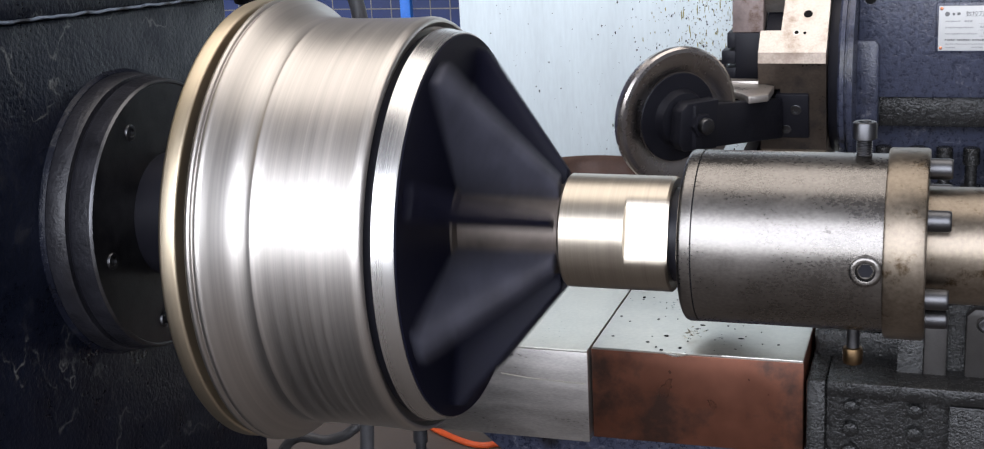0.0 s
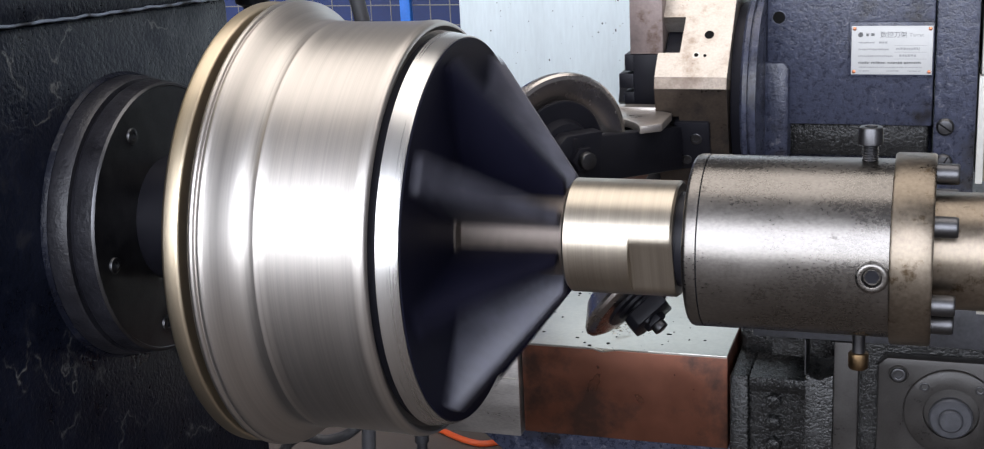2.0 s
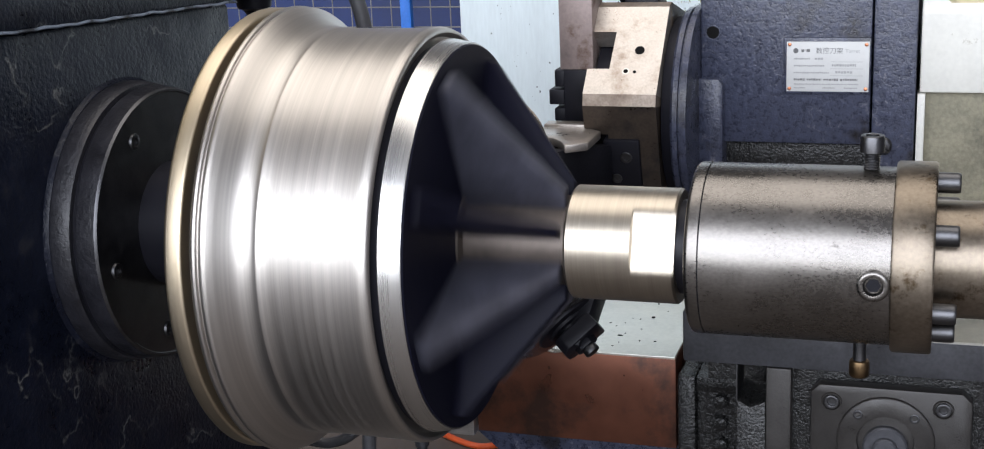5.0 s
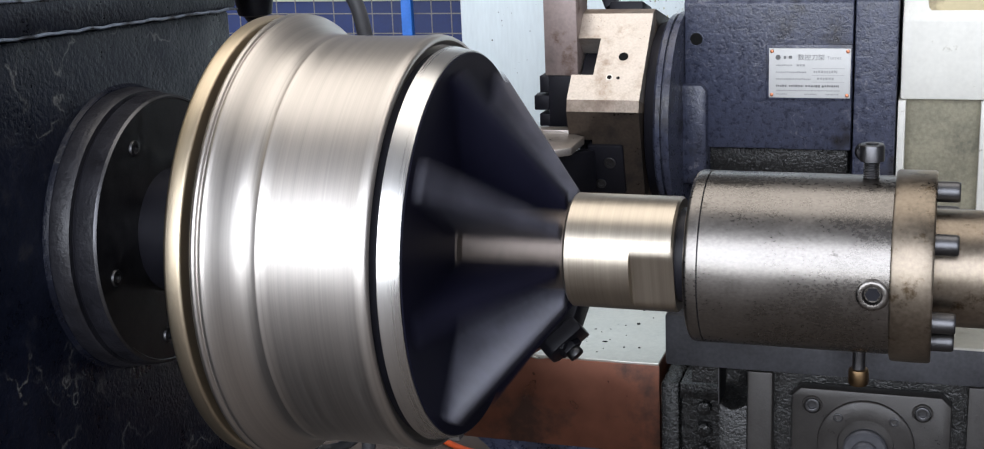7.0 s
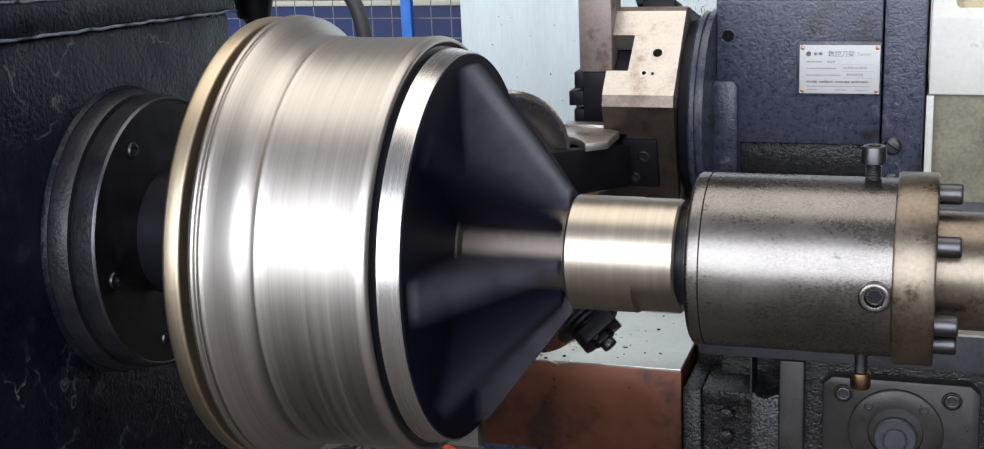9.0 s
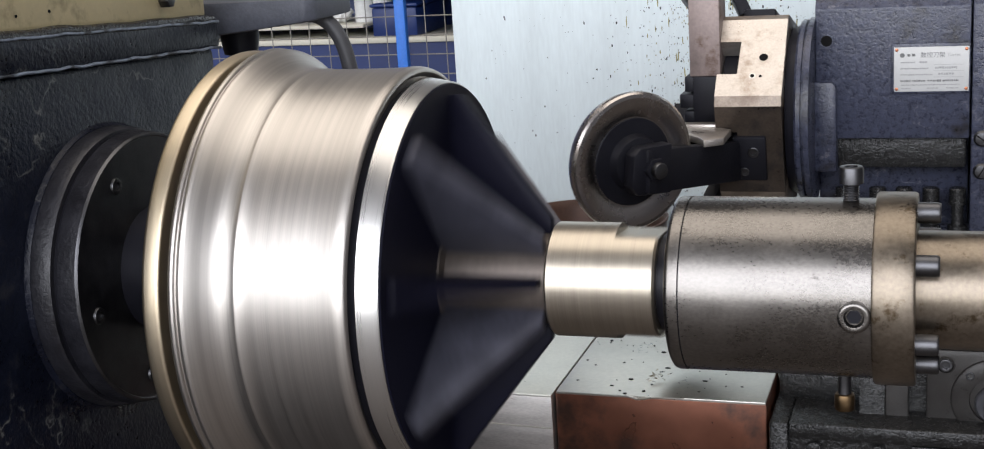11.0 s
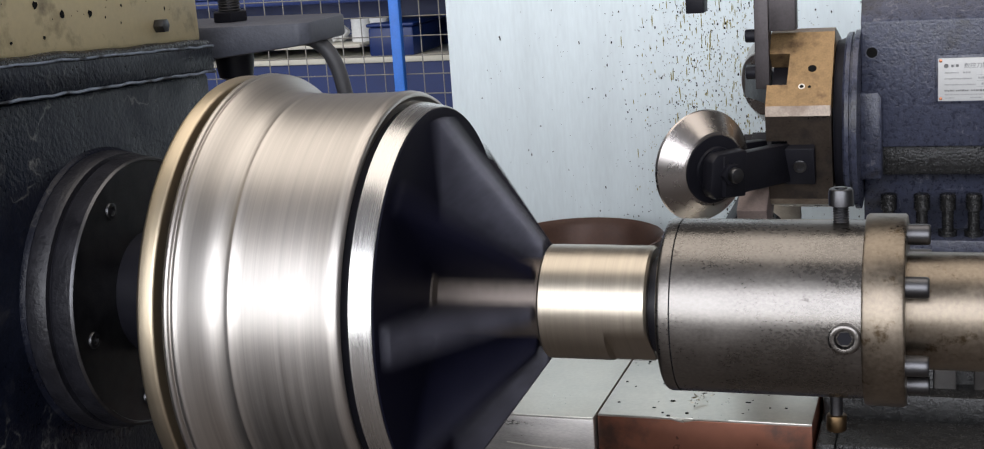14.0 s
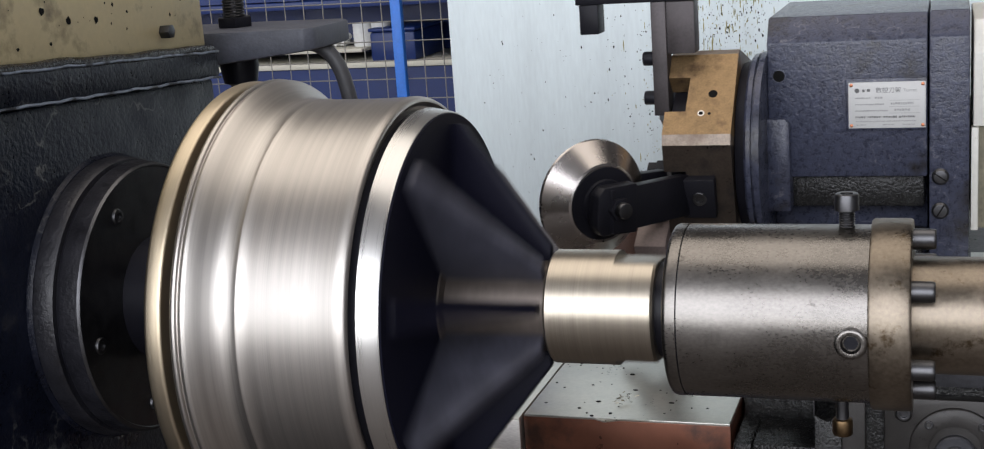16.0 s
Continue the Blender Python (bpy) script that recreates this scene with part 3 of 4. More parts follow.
def turret():
    t = tagged(empty("turret", pose(0, 0, AZ)), "dark blue-grey cast tool turret on its oily cross slide", "tool turret")
    # slide front: a beam, a column with an open chute, and an apron with a pocket for the screw bearing
    part("slide", boxed(0.326, 1.5, 0.72, 1.6, -0.366, -0.274, bevel=0.005), SLIDE_GREY, t, "oily grey slide")
    part("slide_foot", boxed(0.34, 1.5, 0.9, 1.6, -0.468, -0.366), CAST_OILY, t)
    # the sky mirrored on the slide top is put into this strip's pale steel
    part("slide_cover", boxed(0.692, 1.5, 0.64, 1.3, -0.2735, -0.2695), COVER_TOP, t, "scuffed cover strip, pale for sky sheen")
    bm = boxed(0.466, 0.508, 0.7205, 0.85, -0.85, -0.367, bevel=0.003)
    box(bm, 0.82, 1.5, 0.7205, 0.85, -0.85, -0.367, bevel=0.003)
    part("apron", bm, PLATE_CAST, t, "scuffed dark grey apron")
    part("apron_pocket", boxed(0.508, 0.82, 0.75, 0.85, -0.85, -0.362), CAST_OILY, t, "greasy black pocket")
    part("chute_lip", prism([(0.418, -0.43), (0.44, -0.442), (0.4655, -0.43), (0.4655, -0.8), (0.418, -0.8)], 0.722, 0.83, "y", 0.002), CAST_OILY, t, "greasy worn lip")
    part("chute_edge", boxed(0.4165, 0.4185, 0.722, 0.8, -0.432, -0.3665), STEEL_DARK, t)
    # screw bearing
    pl = part("bearing_plate", prism([(0.555, -0.39), (0.78, -0.39), (0.796, -0.406), (0.796, -0.66), (0.54, -0.66), (0.54, -0.404)], 0.722, 0.75, "y", 0.003), PLATE_CAST, t, "grey oily bearing plate")
    part("bearing_cap", revolve([(0.735, 0.03), (0.735, 0.08), (0.716, 0.078), (0.714, 0.075), (0.714, 0.046), (0.728, 0.044), (0.728, 0.03)], 64, "y"), PLATE_CAST, pl, m=pose(0.662, 0, -0.482))
    part("screw_end", revolve([(0.735, 0.01), (0.735, 0.036), (0.712, 0.036), (0.709, 0.033), (0.709, 0.02), (0.7, 0.02), (0.697, 0.017), (0.697, 0.004)], 48, "y"), SLIDE_GREY, pl, "bare steel screw end", m=pose(0.662, 0, -0.49))
    first = None
    for x, z in ((0.574, -0.419), (0.751, -0.419)):
        if first is None:
            first = part("plate_bolt", socket_bolt(0.0125, 0.007, "y"), STEEL_DARK, pl, m=pose(x, 0.724, z, 0, 0, 180))
        else:
            again(first, pose(x, 0.724, z, 0, 0, 180))
    ringb = part("counterbore", revolve([(0.7235, 0.0125), (0.7195, 0.0145), (0.7195, 0.016), (0.7235, 0.0175)], 32, "y"), PLATE_CAST, pl, m=pose(0.574, 0, -0.419))
    again(ringb, pose(0.751, 0, -0.419))
    first = None
    for x in (0.617, 0.707):
        if first is None:
            first = part("cap_screw", socket_bolt(0.008, 0.004, "y"), STEEL_DARK, pl, m=pose(x, 0.716, -0.435, 0, 0, 180))
        else:
            again(first, pose(x, 0.716, -0.435, 0, 0, 180))
    # body
    b = part("body", prism([(0.96, -0.036), (0.96, 0.222), (0.997, 0.268), (1.36, 0.268), (1.36, -0.272), (1.04, -0.272), (1.04, -0.04)], 0.318, 0.61, "x", 0.004), CAST_BLUE, t)
    # set back under the body, black to put the recess shade into its colour
    part("lower_band", boxed(0.33, 0.605, 0.985, 1.05, -0.1, -0.03, bevel=0.006), CAST_OILY, t)
    part("foot_plate", boxed(0.32, 0.69, 0.93, 1.36, -0.2735, -0.225, bevel=0.004), CAST_BLUE, t)
    first = None
    for x in (0.372, 0.438, 0.489, 0.54, 0.59):
        m = pose(x, 0.972, -0.225)
        if first is None:
            first = part("foot_bolt", revolve([(0, 0.019), (0.012, 0.019), (0.012, 0.012), (0.055, 0.012), (0.055, 0.0165), (0.086, 0.0165), (0.088, 0.015)], 24, "z"), CAST_OILY, t, m=m)
        else:
            again(first, m)
    part("end_cover", prism([(0.957, -0.272), (0.957, 0.224), (0.994, 0.27), (1.36, 0.27), (1.36, -0.272)], 0.613, 0.684, "x", 0.004), CAST_BLUE, t)
    first = None
    for z in (-0.035, -0.1):
        if first is None:
            first = part("slot_screw", revolve([(0.958, 0.0155), (0.951, 0.0155), (0.947, 0.012), (0.946, 0.006)], 24, "y"), STEEL_DARK, t, "slotted steel screw", m=pose(0.633, 0, z))
        else:
            first2 = again(first, pose(0.633, 0, z))
    # slots are thin bars coloured black as the shade in the cut
    part("screw_slot", boxed(-0.013, 0.013, 0.9455, 0.95, -0.0012, 0.0012), GREASE_AND_SHADE, first, m=pose(0, 0, 0, 0, 35))
    part("screw_slot", boxed(-0.013, 0.013, 0.9455, 0.95, -0.0012, 0.0012), GREASE_AND_SHADE, first2, m=pose(0, 0, 0, 0, -60))
    # motor case: a painted top block, a frame and a sunk speckled panel
    mc = part("motor_case", prism([(0.965, 0.056), (0.965, 0.192), (1.0, 0.25), (1.36, 0.25), (1.36, 0.056)], 0.69, 1.25, "x", 0.004), WHITE_CAST, t, "chipped white painted case")
    part("case_top", prism([(0.972, 0.19), (0.99, 0.34), (1.3, 0.34), (1.3, 0.19)], 0.73, 1.25, "x", 0.006), CREAM, mc, "oil-stained cream casing")
    part("case_lower", boxed(0.687, 1.25, 0.985, 1.36, -0.14, 0.0555), KHAKI, mc, "speckled khaki panel")
    for x0, x1 in ((0.687, 0.7), (0.822, 0.85)):
        part("case_frame", boxed(x0, x1, 0.962, 0.99, -0.14, 0.0545, bevel=0.002), WHITE_CAST, mc)
    part("boss", prism([(0.307, -0.1), (0.307, 0.07), (0.316, 0.081), (0.352, 0.081), (0.36, 0.07), (0.36, -0.1)], 0.94, 1.3, "y", 0.004), CAST_BLUE, t)
    part("flange", revolve([(0.29, 0.1), (0.29, 0.178), (0.294, 0.182), (0.302, 0.182), (0.303, 0.176), (0.307, 0.176), (0.308, 0.186), (0.318, 0.186), (0.318, 0.1)], 96), CAST_BLUE, t, m=pose(0, YC, ZC))
    part("index_pin", cyl(0.296, 0.318, 0.011, "x", 20, 0.002), STEEL_DARK, t, m=pose(0, 0.958, 0.11))
    lug = part("lifting_hole", revolve([(0.9605, 0.0125), (0.9585, 0.0125), (0.9585, 0.0105), (0.9605, 0.0105)], 32, "y"), CAST_BLUE, t, m=pose(0.34, 0, 0.16))
    # black disc painted as the dark inside of the lifting hole
    part("hole_shade", cyl(0.9583, 0.9605, 0.011, "y", 28), GREASE_AND_SHADE, lug)
    # nameplate
    part("plate_bed", boxed(0.464, 0.6095, 0.9535, 0.962, 0.054, 0.152, bevel=0.002), CAST_BLUE, t)
    n = part("nameplate", boxed(0.4685, 0.607, 0.9515, 0.955, 0.0585, 0.145, bevel=0.0006), PLATE_SILVER, t, "silver nameplate with worn dark print")
    yf = 0.9513
    part("emblem", revolve([(-0.0003, 0.0035), (-0.0003, 0.0045), (0.0003, 0.0045), (0.0003, 0.0035)], 24, "y"), INK, n, m=pose(0.484, yf, 0.1295))
    part("emblem_bar", boxed(-0.0007, 0.0007, -0.0003, 0.0003, -0.003, 0.003), INK, n, m=pose(0.484, yf, 0.1295))
    line_text("print", "\u6570\u63a7\u5200\u67b6", 0.0115, 0.5175, yf, 0.1255, INK, n)
    line_text("print", "Turret", 0.009, 0.567, yf, 0.1262, INK_FAINT, n)
    rnd = random.Random(9)
    for x0, x1, z, h, mt in ((0.4935, 0.5, 0.1295, 0.007, INK), (0.502, 0.5095, 0.1295, 0.007, INK), (0.481, 0.508, 0.1155, 0.0035, INK_FAINT), (0.516, 0.531, 0.1155, 0.005, INK_FAINT),
                             (0.481, 0.533, 0.1035, 0.0035, INK_FAINT), (0.545, 0.585, 0.1045, 0.005, INK_FAINT), (0.481, 0.54, 0.0915, 0.0035, INK_FAINT), (0.551, 0.58, 0.0925, 0.005, INK_FAINT),
                             (0.481, 0.5, 0.0795, 0.0045, INK), (0.503, 0.528, 0.0795, 0.0045, INK), (0.531, 0.556, 0.0795, 0.0045, INK), (0.559, 0.588, 0.0795, 0.0045, INK),
                             (0.482, 0.59, 0.0715, 0.0025, INK_FAINT), (0.482, 0.5, 0.065, 0.0025, INK_FAINT), (0.53, 0.551, 0.065, 0.0025, INK_FAINT), (0.566, 0.588, 0.065, 0.0025, INK_FAINT)):
        # unreadable printing: a row of short bars
        bm = bmesh.new()
        x = x0
        while x < x1:
            w = min(h * rnd.uniform(0.45, 0.9), x1 - x)
            box(bm, x, x + w, yf - 0.0002, yf + 0.0003, z - h / 2 * rnd.uniform(0.6, 1), z + h / 2 * rnd.uniform(0.6, 1))
            x += w + h * 0.22
        part("print_bar", bm, mt, n)
    for z in (0.1105, 0.0985, 0.0865):
        part("rule", boxed(0.542, 0.597, yf - 0.0002, yf + 0.0003, z - 0.0003, z + 0.0003), INK_FAINT, n)
    first = None
    for x, z in ((0.4735, 0.14), (0.602, 0.14), (0.602, 0.0635), (0.4735, 0.0635)):
        if first is None:
            first = part("rivet", revolve([(0, 0.0034), (-0.001, 0.003), (-0.0017, 0.0015)], 14, "y"), COPPER, n, "copper rivet", m=pose(x, 0.9515, z))
        else:
            again(first, pose(x, 0.9515, z))
    return t


tur = turret()


def tool_head(t):
    head = part("tool_head", revolve([(HX0 + 0.004, 0.05), (HX0 + 0.004, 0.137), (HX1, 0.137), (0.272, 0.165), (0.292, 0.172), (0.292, 0.05)], 72), BLACK_STEEL, t, "six-sided rust-brown head", m=pose(0, YC, ZC))
    out = [(HX0, -HALF), (HX1, -HALF), (HX1, HALF), (HX0, HALF), (HX0, 0.038), (HX0 + 0.041, 0.038), (HX0 + 0.039, -0.04), (HX0, -0.04)]
    # a face pad lies in (x, z) and is drawn out along y from the core to the face; its ends are mitred
    k0 = (INN - 0.045) / INN
    # pads 0 and 2 are dark brown, pads 1 and 3 above them paler
    looks = ((FACE_DARK, "dark brown machined face with a notch"), (FACE_BRIGHT, "pale machined face with a notch"), (FACE_DARK, ""), (FACE_GOLD, "golden rusty face with a notch"), (FACE_BRIGHT, ""), (FACE_RUST, "rusty face with a notch"))
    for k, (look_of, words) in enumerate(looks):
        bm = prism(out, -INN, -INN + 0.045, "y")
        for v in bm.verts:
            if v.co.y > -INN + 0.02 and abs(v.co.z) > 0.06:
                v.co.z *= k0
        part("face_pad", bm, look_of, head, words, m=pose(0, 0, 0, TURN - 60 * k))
    # flattened corners between the pads
    c, n = math.cos(radians(-60)), math.sin(radians(-60))
    p1 = Vector((-INN, HALF))
    p2 = Vector((-INN * c + HALF * n, -INN * n - HALF * c))
    first = part("corner_flat", prism([tuple(p1), tuple(p2), tuple(p2 * 0.76), tuple(p1 * 0.76)], HX0 + 0.0003, HX1 - 0.0003, "x"), FACE_RUST, head, m=pose(0, 0, 0, TURN))
    for k in range(1, 6):
        again(first, pose(0, 0, 0, TURN - 60 * k), head)
    return head


head = tool_head(tur)


def roller_tool(k, style, c, size=1.0):
    """A forming roller in its forked holder, drawn at the working place and turned on by k stations."""
    m0 = pose(0, 0, 0, -60 * k)
    c = Vector((c[0], c[1] - YC, c[2] - ZC))
    ax = Vector((0.72, -0.69, -0.05)).normalized()
    mr = m0 @ Matrix.Translation(c) @ ax.to_track_quat("Z", "Y").to_matrix().to_4x4()
    if style == "A":
        prof = [(-0.034, 0.03), (-0.034, 0.08), (-0.026, 0.108), (-0.016, 0.118), (-0.004, 0.121), (0.003, 0.1203), (0.007, 0.117), (0.0085, 0.111), (0.008, 0.102), (0.006, 0.092), (0.004, 0.084), (0.001, 0.078), (0.001, 0.03)]
    elif style == "C":
        prof = [(-0.036, 0.03), (-0.036, 0.07), (-0.034, 0.074), (-0.002, 0.106), (0.004, 0.1085), (0.01, 0.106), (0.016, 0.095), (0.018, 0.08), (0.018, 0.03)]
    else:
        prof = [(-0.034, 0.03), (-0.034, 0.09), (-0.026, 0.104), (-0.02, 0.107), (-0.016, 0.1055), (0.018, 0.07), (0.02, 0.066), (0.02, 0.03)]
    prof = [(h, r * size) for h, r in prof]
    part("roller", revolve(prof, 96, "z"), STEEL_ROLLER, head, "polished steel forming roller", m=mr, smooth=16)
    if style == "A":
        hub = [(0.0, 0.02), (0.0015, 0.0765), (0.003, 0.075), (0.005, 0.05), (0.02, 0.044), (0.024, 0.03), (0.045, 0.028)]
    else:
        hub = [(0.018, 0.02), (0.018, 0.0655), (0.022, 0.064), (0.023, 0.044), (0.028, 0.042), (0.03, 0.03), (0.045, 0.028)]
    part("roller_hub", revolve([(h, r * size) for h, r in hub], 56, "z"), BLACK_STEEL, head, "black bearing hub", m=mr)
    part("clevis", prism([(-0.034, -0.046), (0.04, -0.05), (0.042, 0.04), (-0.026, 0.04), (-0.04, 0.028), (-0.044, -0.03)], 0.036, 0.066, "z", 0.004), BLACK_STEEL, head, "black forked holder", m=mr)
    part("nut", cyl(0.065, 0.078, 0.022, "z", 6, 0.002), BLACK_STEEL, head, m=mr)
    part("pin", cyl(0.076, 0.092, 0.0145, "z", 28, 0.003), STEEL_DARK, head, m=mr)
    # two arms to the head, the front one with a step where it meets its foot
    for side, x1, y1, mt in ((0.053, 0.178, -0.175, BLACK_STEEL), (-0.056, 0.13, -0.13, BLACK_STEEL)):
        e = c + ax * side
        d = Vector((x1 - e.x, y1 - e.y, 0))
        ln = d.length
        drop = 0.03 + c.z + ZC if style == "A" else 0.0
        arm = prism([(-0.02, -0.046), (ln, -0.06 - drop), (ln, 0.018 - drop), (-0.02, 0.032)], -0.013, 0.013, "y", 0.003)
        part("arm", arm, mt, head, "black steel arm", m=m0 @ Matrix.Translation((e.x, e.y, c.z)) @ d.to_track_quat("X", "Z").to_matrix().to_4x4())
    if style == "A":
        # pale colour of bridge and step stands in for sky reflected on top
        part("bridge", prism([(0.05, -0.205), (0.063, -0.175), (0.1425, -0.175), (0.175, -0.2), (0.175, -0.29), (0.142, -0.315), (0.127, -0.285), (0.107, -0.262), (0.085, -0.255), (0.064, -0.262)], -0.016, -0.002, "z", 0.002), FACE_BRIGHT, head, "bridge in pale steel for sky on its top", m=m0)
        part("bridge_step", boxed(0.066, 0.1425, -0.172, -0.142, -0.02, 0.002, bevel=0.002), FACE_BRIGHT, head, m=m0)
    mf = m0 @ pose(0, 0, 0, TURN)
    out = -0.187 if style == "A" else -0.2
    part("foot", boxed(0.176, 0.238, out, -0.14, -0.064 if style == "A" else -0.05, 0.03, bevel=0.003), BLACK_STEEL, head, "black bolted foot", m=mf)
    if style == "A":
        part("foot_screw", socket_bolt(0.0105, 0.004, "y"), STEEL_DARK, head, m=mf @ pose(0.214, out + 0.001, -0.002, 0, 0, 180))
        part("foot_screw", socket_bolt(0.009, 0.003, "y"), STEEL_DARK, head, m=mf @ pose(0.195, out + 0.001, -0.044, 0, 0, 180))
    else:
        part("foot_screw", socket_bolt(0.0135, 0.005, "y"), STEEL_DARK, head, m=mf @ pose(0.209, out + 0.001, -0.008, 0, 0, 180))


roller_tool(0, "A", (0.03, 0.57, -0.003), 1.06)
roller_tool(2, "B", (0.05, 0.66, -0.017), 1.03)
roller_tool(5, "C", (0.085, 0.6, -0.012))


def block_holder():
    """The bare block and the black slotted holder on the end of the head, over the first roller."""
    part("holder_block", boxed(0.082, 0.1425, -0.11, -0.03, 0.0875, 0.25, bevel=0.002), PINKISH, head, "pinkish bare steel block")
    bm = boxed(0.0875, 0.1425, -0.11, -0.035, -0.005, 0.087, bevel=0.002)
    box(bm, 0.071, 0.0885, -0.11, -0.04, 0.0567, 0.087, bevel=0.002)
    box(bm, 0.0605, 0.0885, -0.112, -0.05, 0.025, 0.052, bevel=0.002)
    box(bm, 0.069, 0.0885, -0.11, -0.04, -0.005, 0.018, bevel=0.002)
    part("slotted_holder", bm, BLACK_STEEL, head, "black slotted holder")


def hook_holder():
    """A plate with a long hooked bar, two stations further on."""
    m = pose(0, 0, 0, -120)
    part("holder_plate", boxed(0.114, 0.1425, -0.11, -0.06, 0.083, 0.3, bevel=0.002), STEEL_PLATE, head, "grey-brown holder plate", m=m)
    part("holder_back", boxed(0.1427, 0.196, -0.108, -0.06, 0.2, 0.298, bevel=0.002), STEEL_PLATE, head, m=m)
    bm = boxed(-0.03, 0.2, -0.114, -0.056, 0.2985, 0.322, bevel=0.002)
    box(bm, -0.024, 0.013, -0.11, -0.06, 0.242, 0.2985, bevel=0.002)
    part("hook_bar", bm, BLACK_STEEL, head, "hooked bar", m=m)
    for z in (0.116, 0.191):
        part("holder_bolt", socket_bolt(0.0135, 0.02, "x"), BLACK_STEEL, head, m=m @ pose(0.114, -0.095, z, 0, 180))


block_holder()
hook_holder()


def face_holes():
    """Drilled and tapped holes in the faces of the head, flat black discs for their shade, and their worn collars."""
    for k in range(6):
        m = pose(0, 0, 0, TURN - 60 * k)
        part("face_hole", cyl(-INN - 0.0006, -INN + 0.004, 0.0085, "y", 20), GREASE_AND_SHADE, head, m=m @ pose(0.23, 0, -0.001))
        part("tapped_hole", cyl(-INN - 0.0006, -INN + 0.004, 0.0065, "y", 16), STEEL_RING, head, m=m @ pose(0.2115, 0, -0.045))
        part("face_hole", cyl(-INN - 0.0009, -INN + 0.004, 0.0042, "y", 12), GREASE_AND_SHADE, head, m=m @ pose(0.2115, 0, -0.045))
        part("face_hole", cyl(-INN - 0.0006, -INN + 0.004, 0.003, "y", 12), GREASE_AND_SHADE, head, m=m @ pose(0.227, 0, -0.046))


face_holes()


# ---- backdrop of the machine: guard sheet, fence, cabinet ----
def guard_sheet():
    g = tagged(empty("guard_sheet", pose(0, 0, 0)), "white painted sheet-metal guard spattered with oil", "machine guard")
    part("sheet", boxed(-0.77, 2.5, 2.2, 2.215, 0.0, 2.1, bevel=0.002), WHITE_SHEET, g)
    part("edge_fold", boxed(-0.778, -0.768, 2.2, 2.26, 0.0, 2.1, bevel=0.002), WHITE_SHEET, g)
    rnd = random.Random(11)

    def blots(name, n, material, place, size, tall):
        bm = bmesh.new()
        for k in range(n):
            x, z = place()
            r, t = size(), tall()
            seg = 7
            a0 = rnd.uniform(0, 6)
            ring = [bm.verts.new((x + r * rnd.uniform(0.6, 1.2) * math.cos(a0 + 6.283 * q / seg), 2.1988, z + r * t * rnd.uniform(0.6, 1.2) * math.sin(a0 + 6.283 * q / seg))) for q in range(seg)]
            top = bm.verts.new((x, 2.1975, z))
            for q in range(seg):
                bm.faces.new((ring[q], ring[(q + 1) % seg], top))
        tagged(part(name, bm, material, g), kind="stuff")
    blots("oil_speck", 2600, GREASE_AND_SHADE, lambda: (rnd.gauss(0.03, 0.15) if rnd.random() < 0.8 else rnd.uniform(-0.7, 1.2), AZ + rnd.uniform(-0.45, 0.45)), lambda: rnd.choice((0.0006, 0.0007, 0.0008, 0.001, 0.0012, 0.0016, 0.0024)), lambda: rnd.choice((0.7, 1, 1.3, 2)))
    blots("oil_drip", 1300, DRIP, lambda: (rnd.gauss(0.01, 0.1), AZ + rnd.uniform(-0.35, 0.45)), lambda: rnd.choice((0.0007, 0.001, 0.0014, 0.0018)), lambda: rnd.choice((1, 1, 2, 4, 9)))


guard_sheet()


def rusty_tray():
    t = tagged(empty("chip_tray", pose(-0.33, 1.92, 0)), "rusty brown round chip tray behind the machine", "chip tray")
    part("pan", revolve([(0.3, 0.1), (0.3, 0.2), (AZ - 0.42, 0.225), (AZ - 0.4, 0.23), (AZ - 0.398, 0.226), (AZ - 0.42, 0.21), (0.34, 0.15)], 48, "z"), RUST_SHEET, t)
    part("stand", cyl(0.0, 0.301, 0.14, "z", 24), RUST_SHEET, t)


rusty_tray()


def fence():
    f = tagged(empty("mesh_fence", pose(0, 0, 0)), "blue-framed welded wire mesh fence", "fence")
    part("post", boxed(-0.02, 0.02, -0.015, 0.015, 0.0, 2.2, bevel=0.004), BLUE_PAINT, f, "bright blue steel post", m=pose(-1.258, 2.98, 0))
    part("post", boxed(-0.02, 0.02, -0.015, 0.015, 0.0, 2.2, bevel=0.004), BLUE_PAINT, f, m=pose(-3.2, 2.98, 0))
    up = cyl(0.1, 2.1, 0.0022, "z", 6)
    first = part("wire", up, WIRE, f, m=pose(-3.1, 3.004, 0))
    x = -3.1 + 0.077
    while x < -0.5:
        again(first, pose(x + random.uniform(-0.002, 0.002), 3.004, 0))
        x += 0.077
    across = cyl(-3.2, -0.5, 0.0024, "x", 6)
    first = part("cross_wire", across, WIRE, f, m=pose(0, 3.0, AZ + 0.137))
    for k in range(-12, 12):
        if k:
            again(first, pose(0, 3.0, AZ + 0.137 + 0.07 * k, 0, random.uniform(-0.1, 0.1)))


fence()


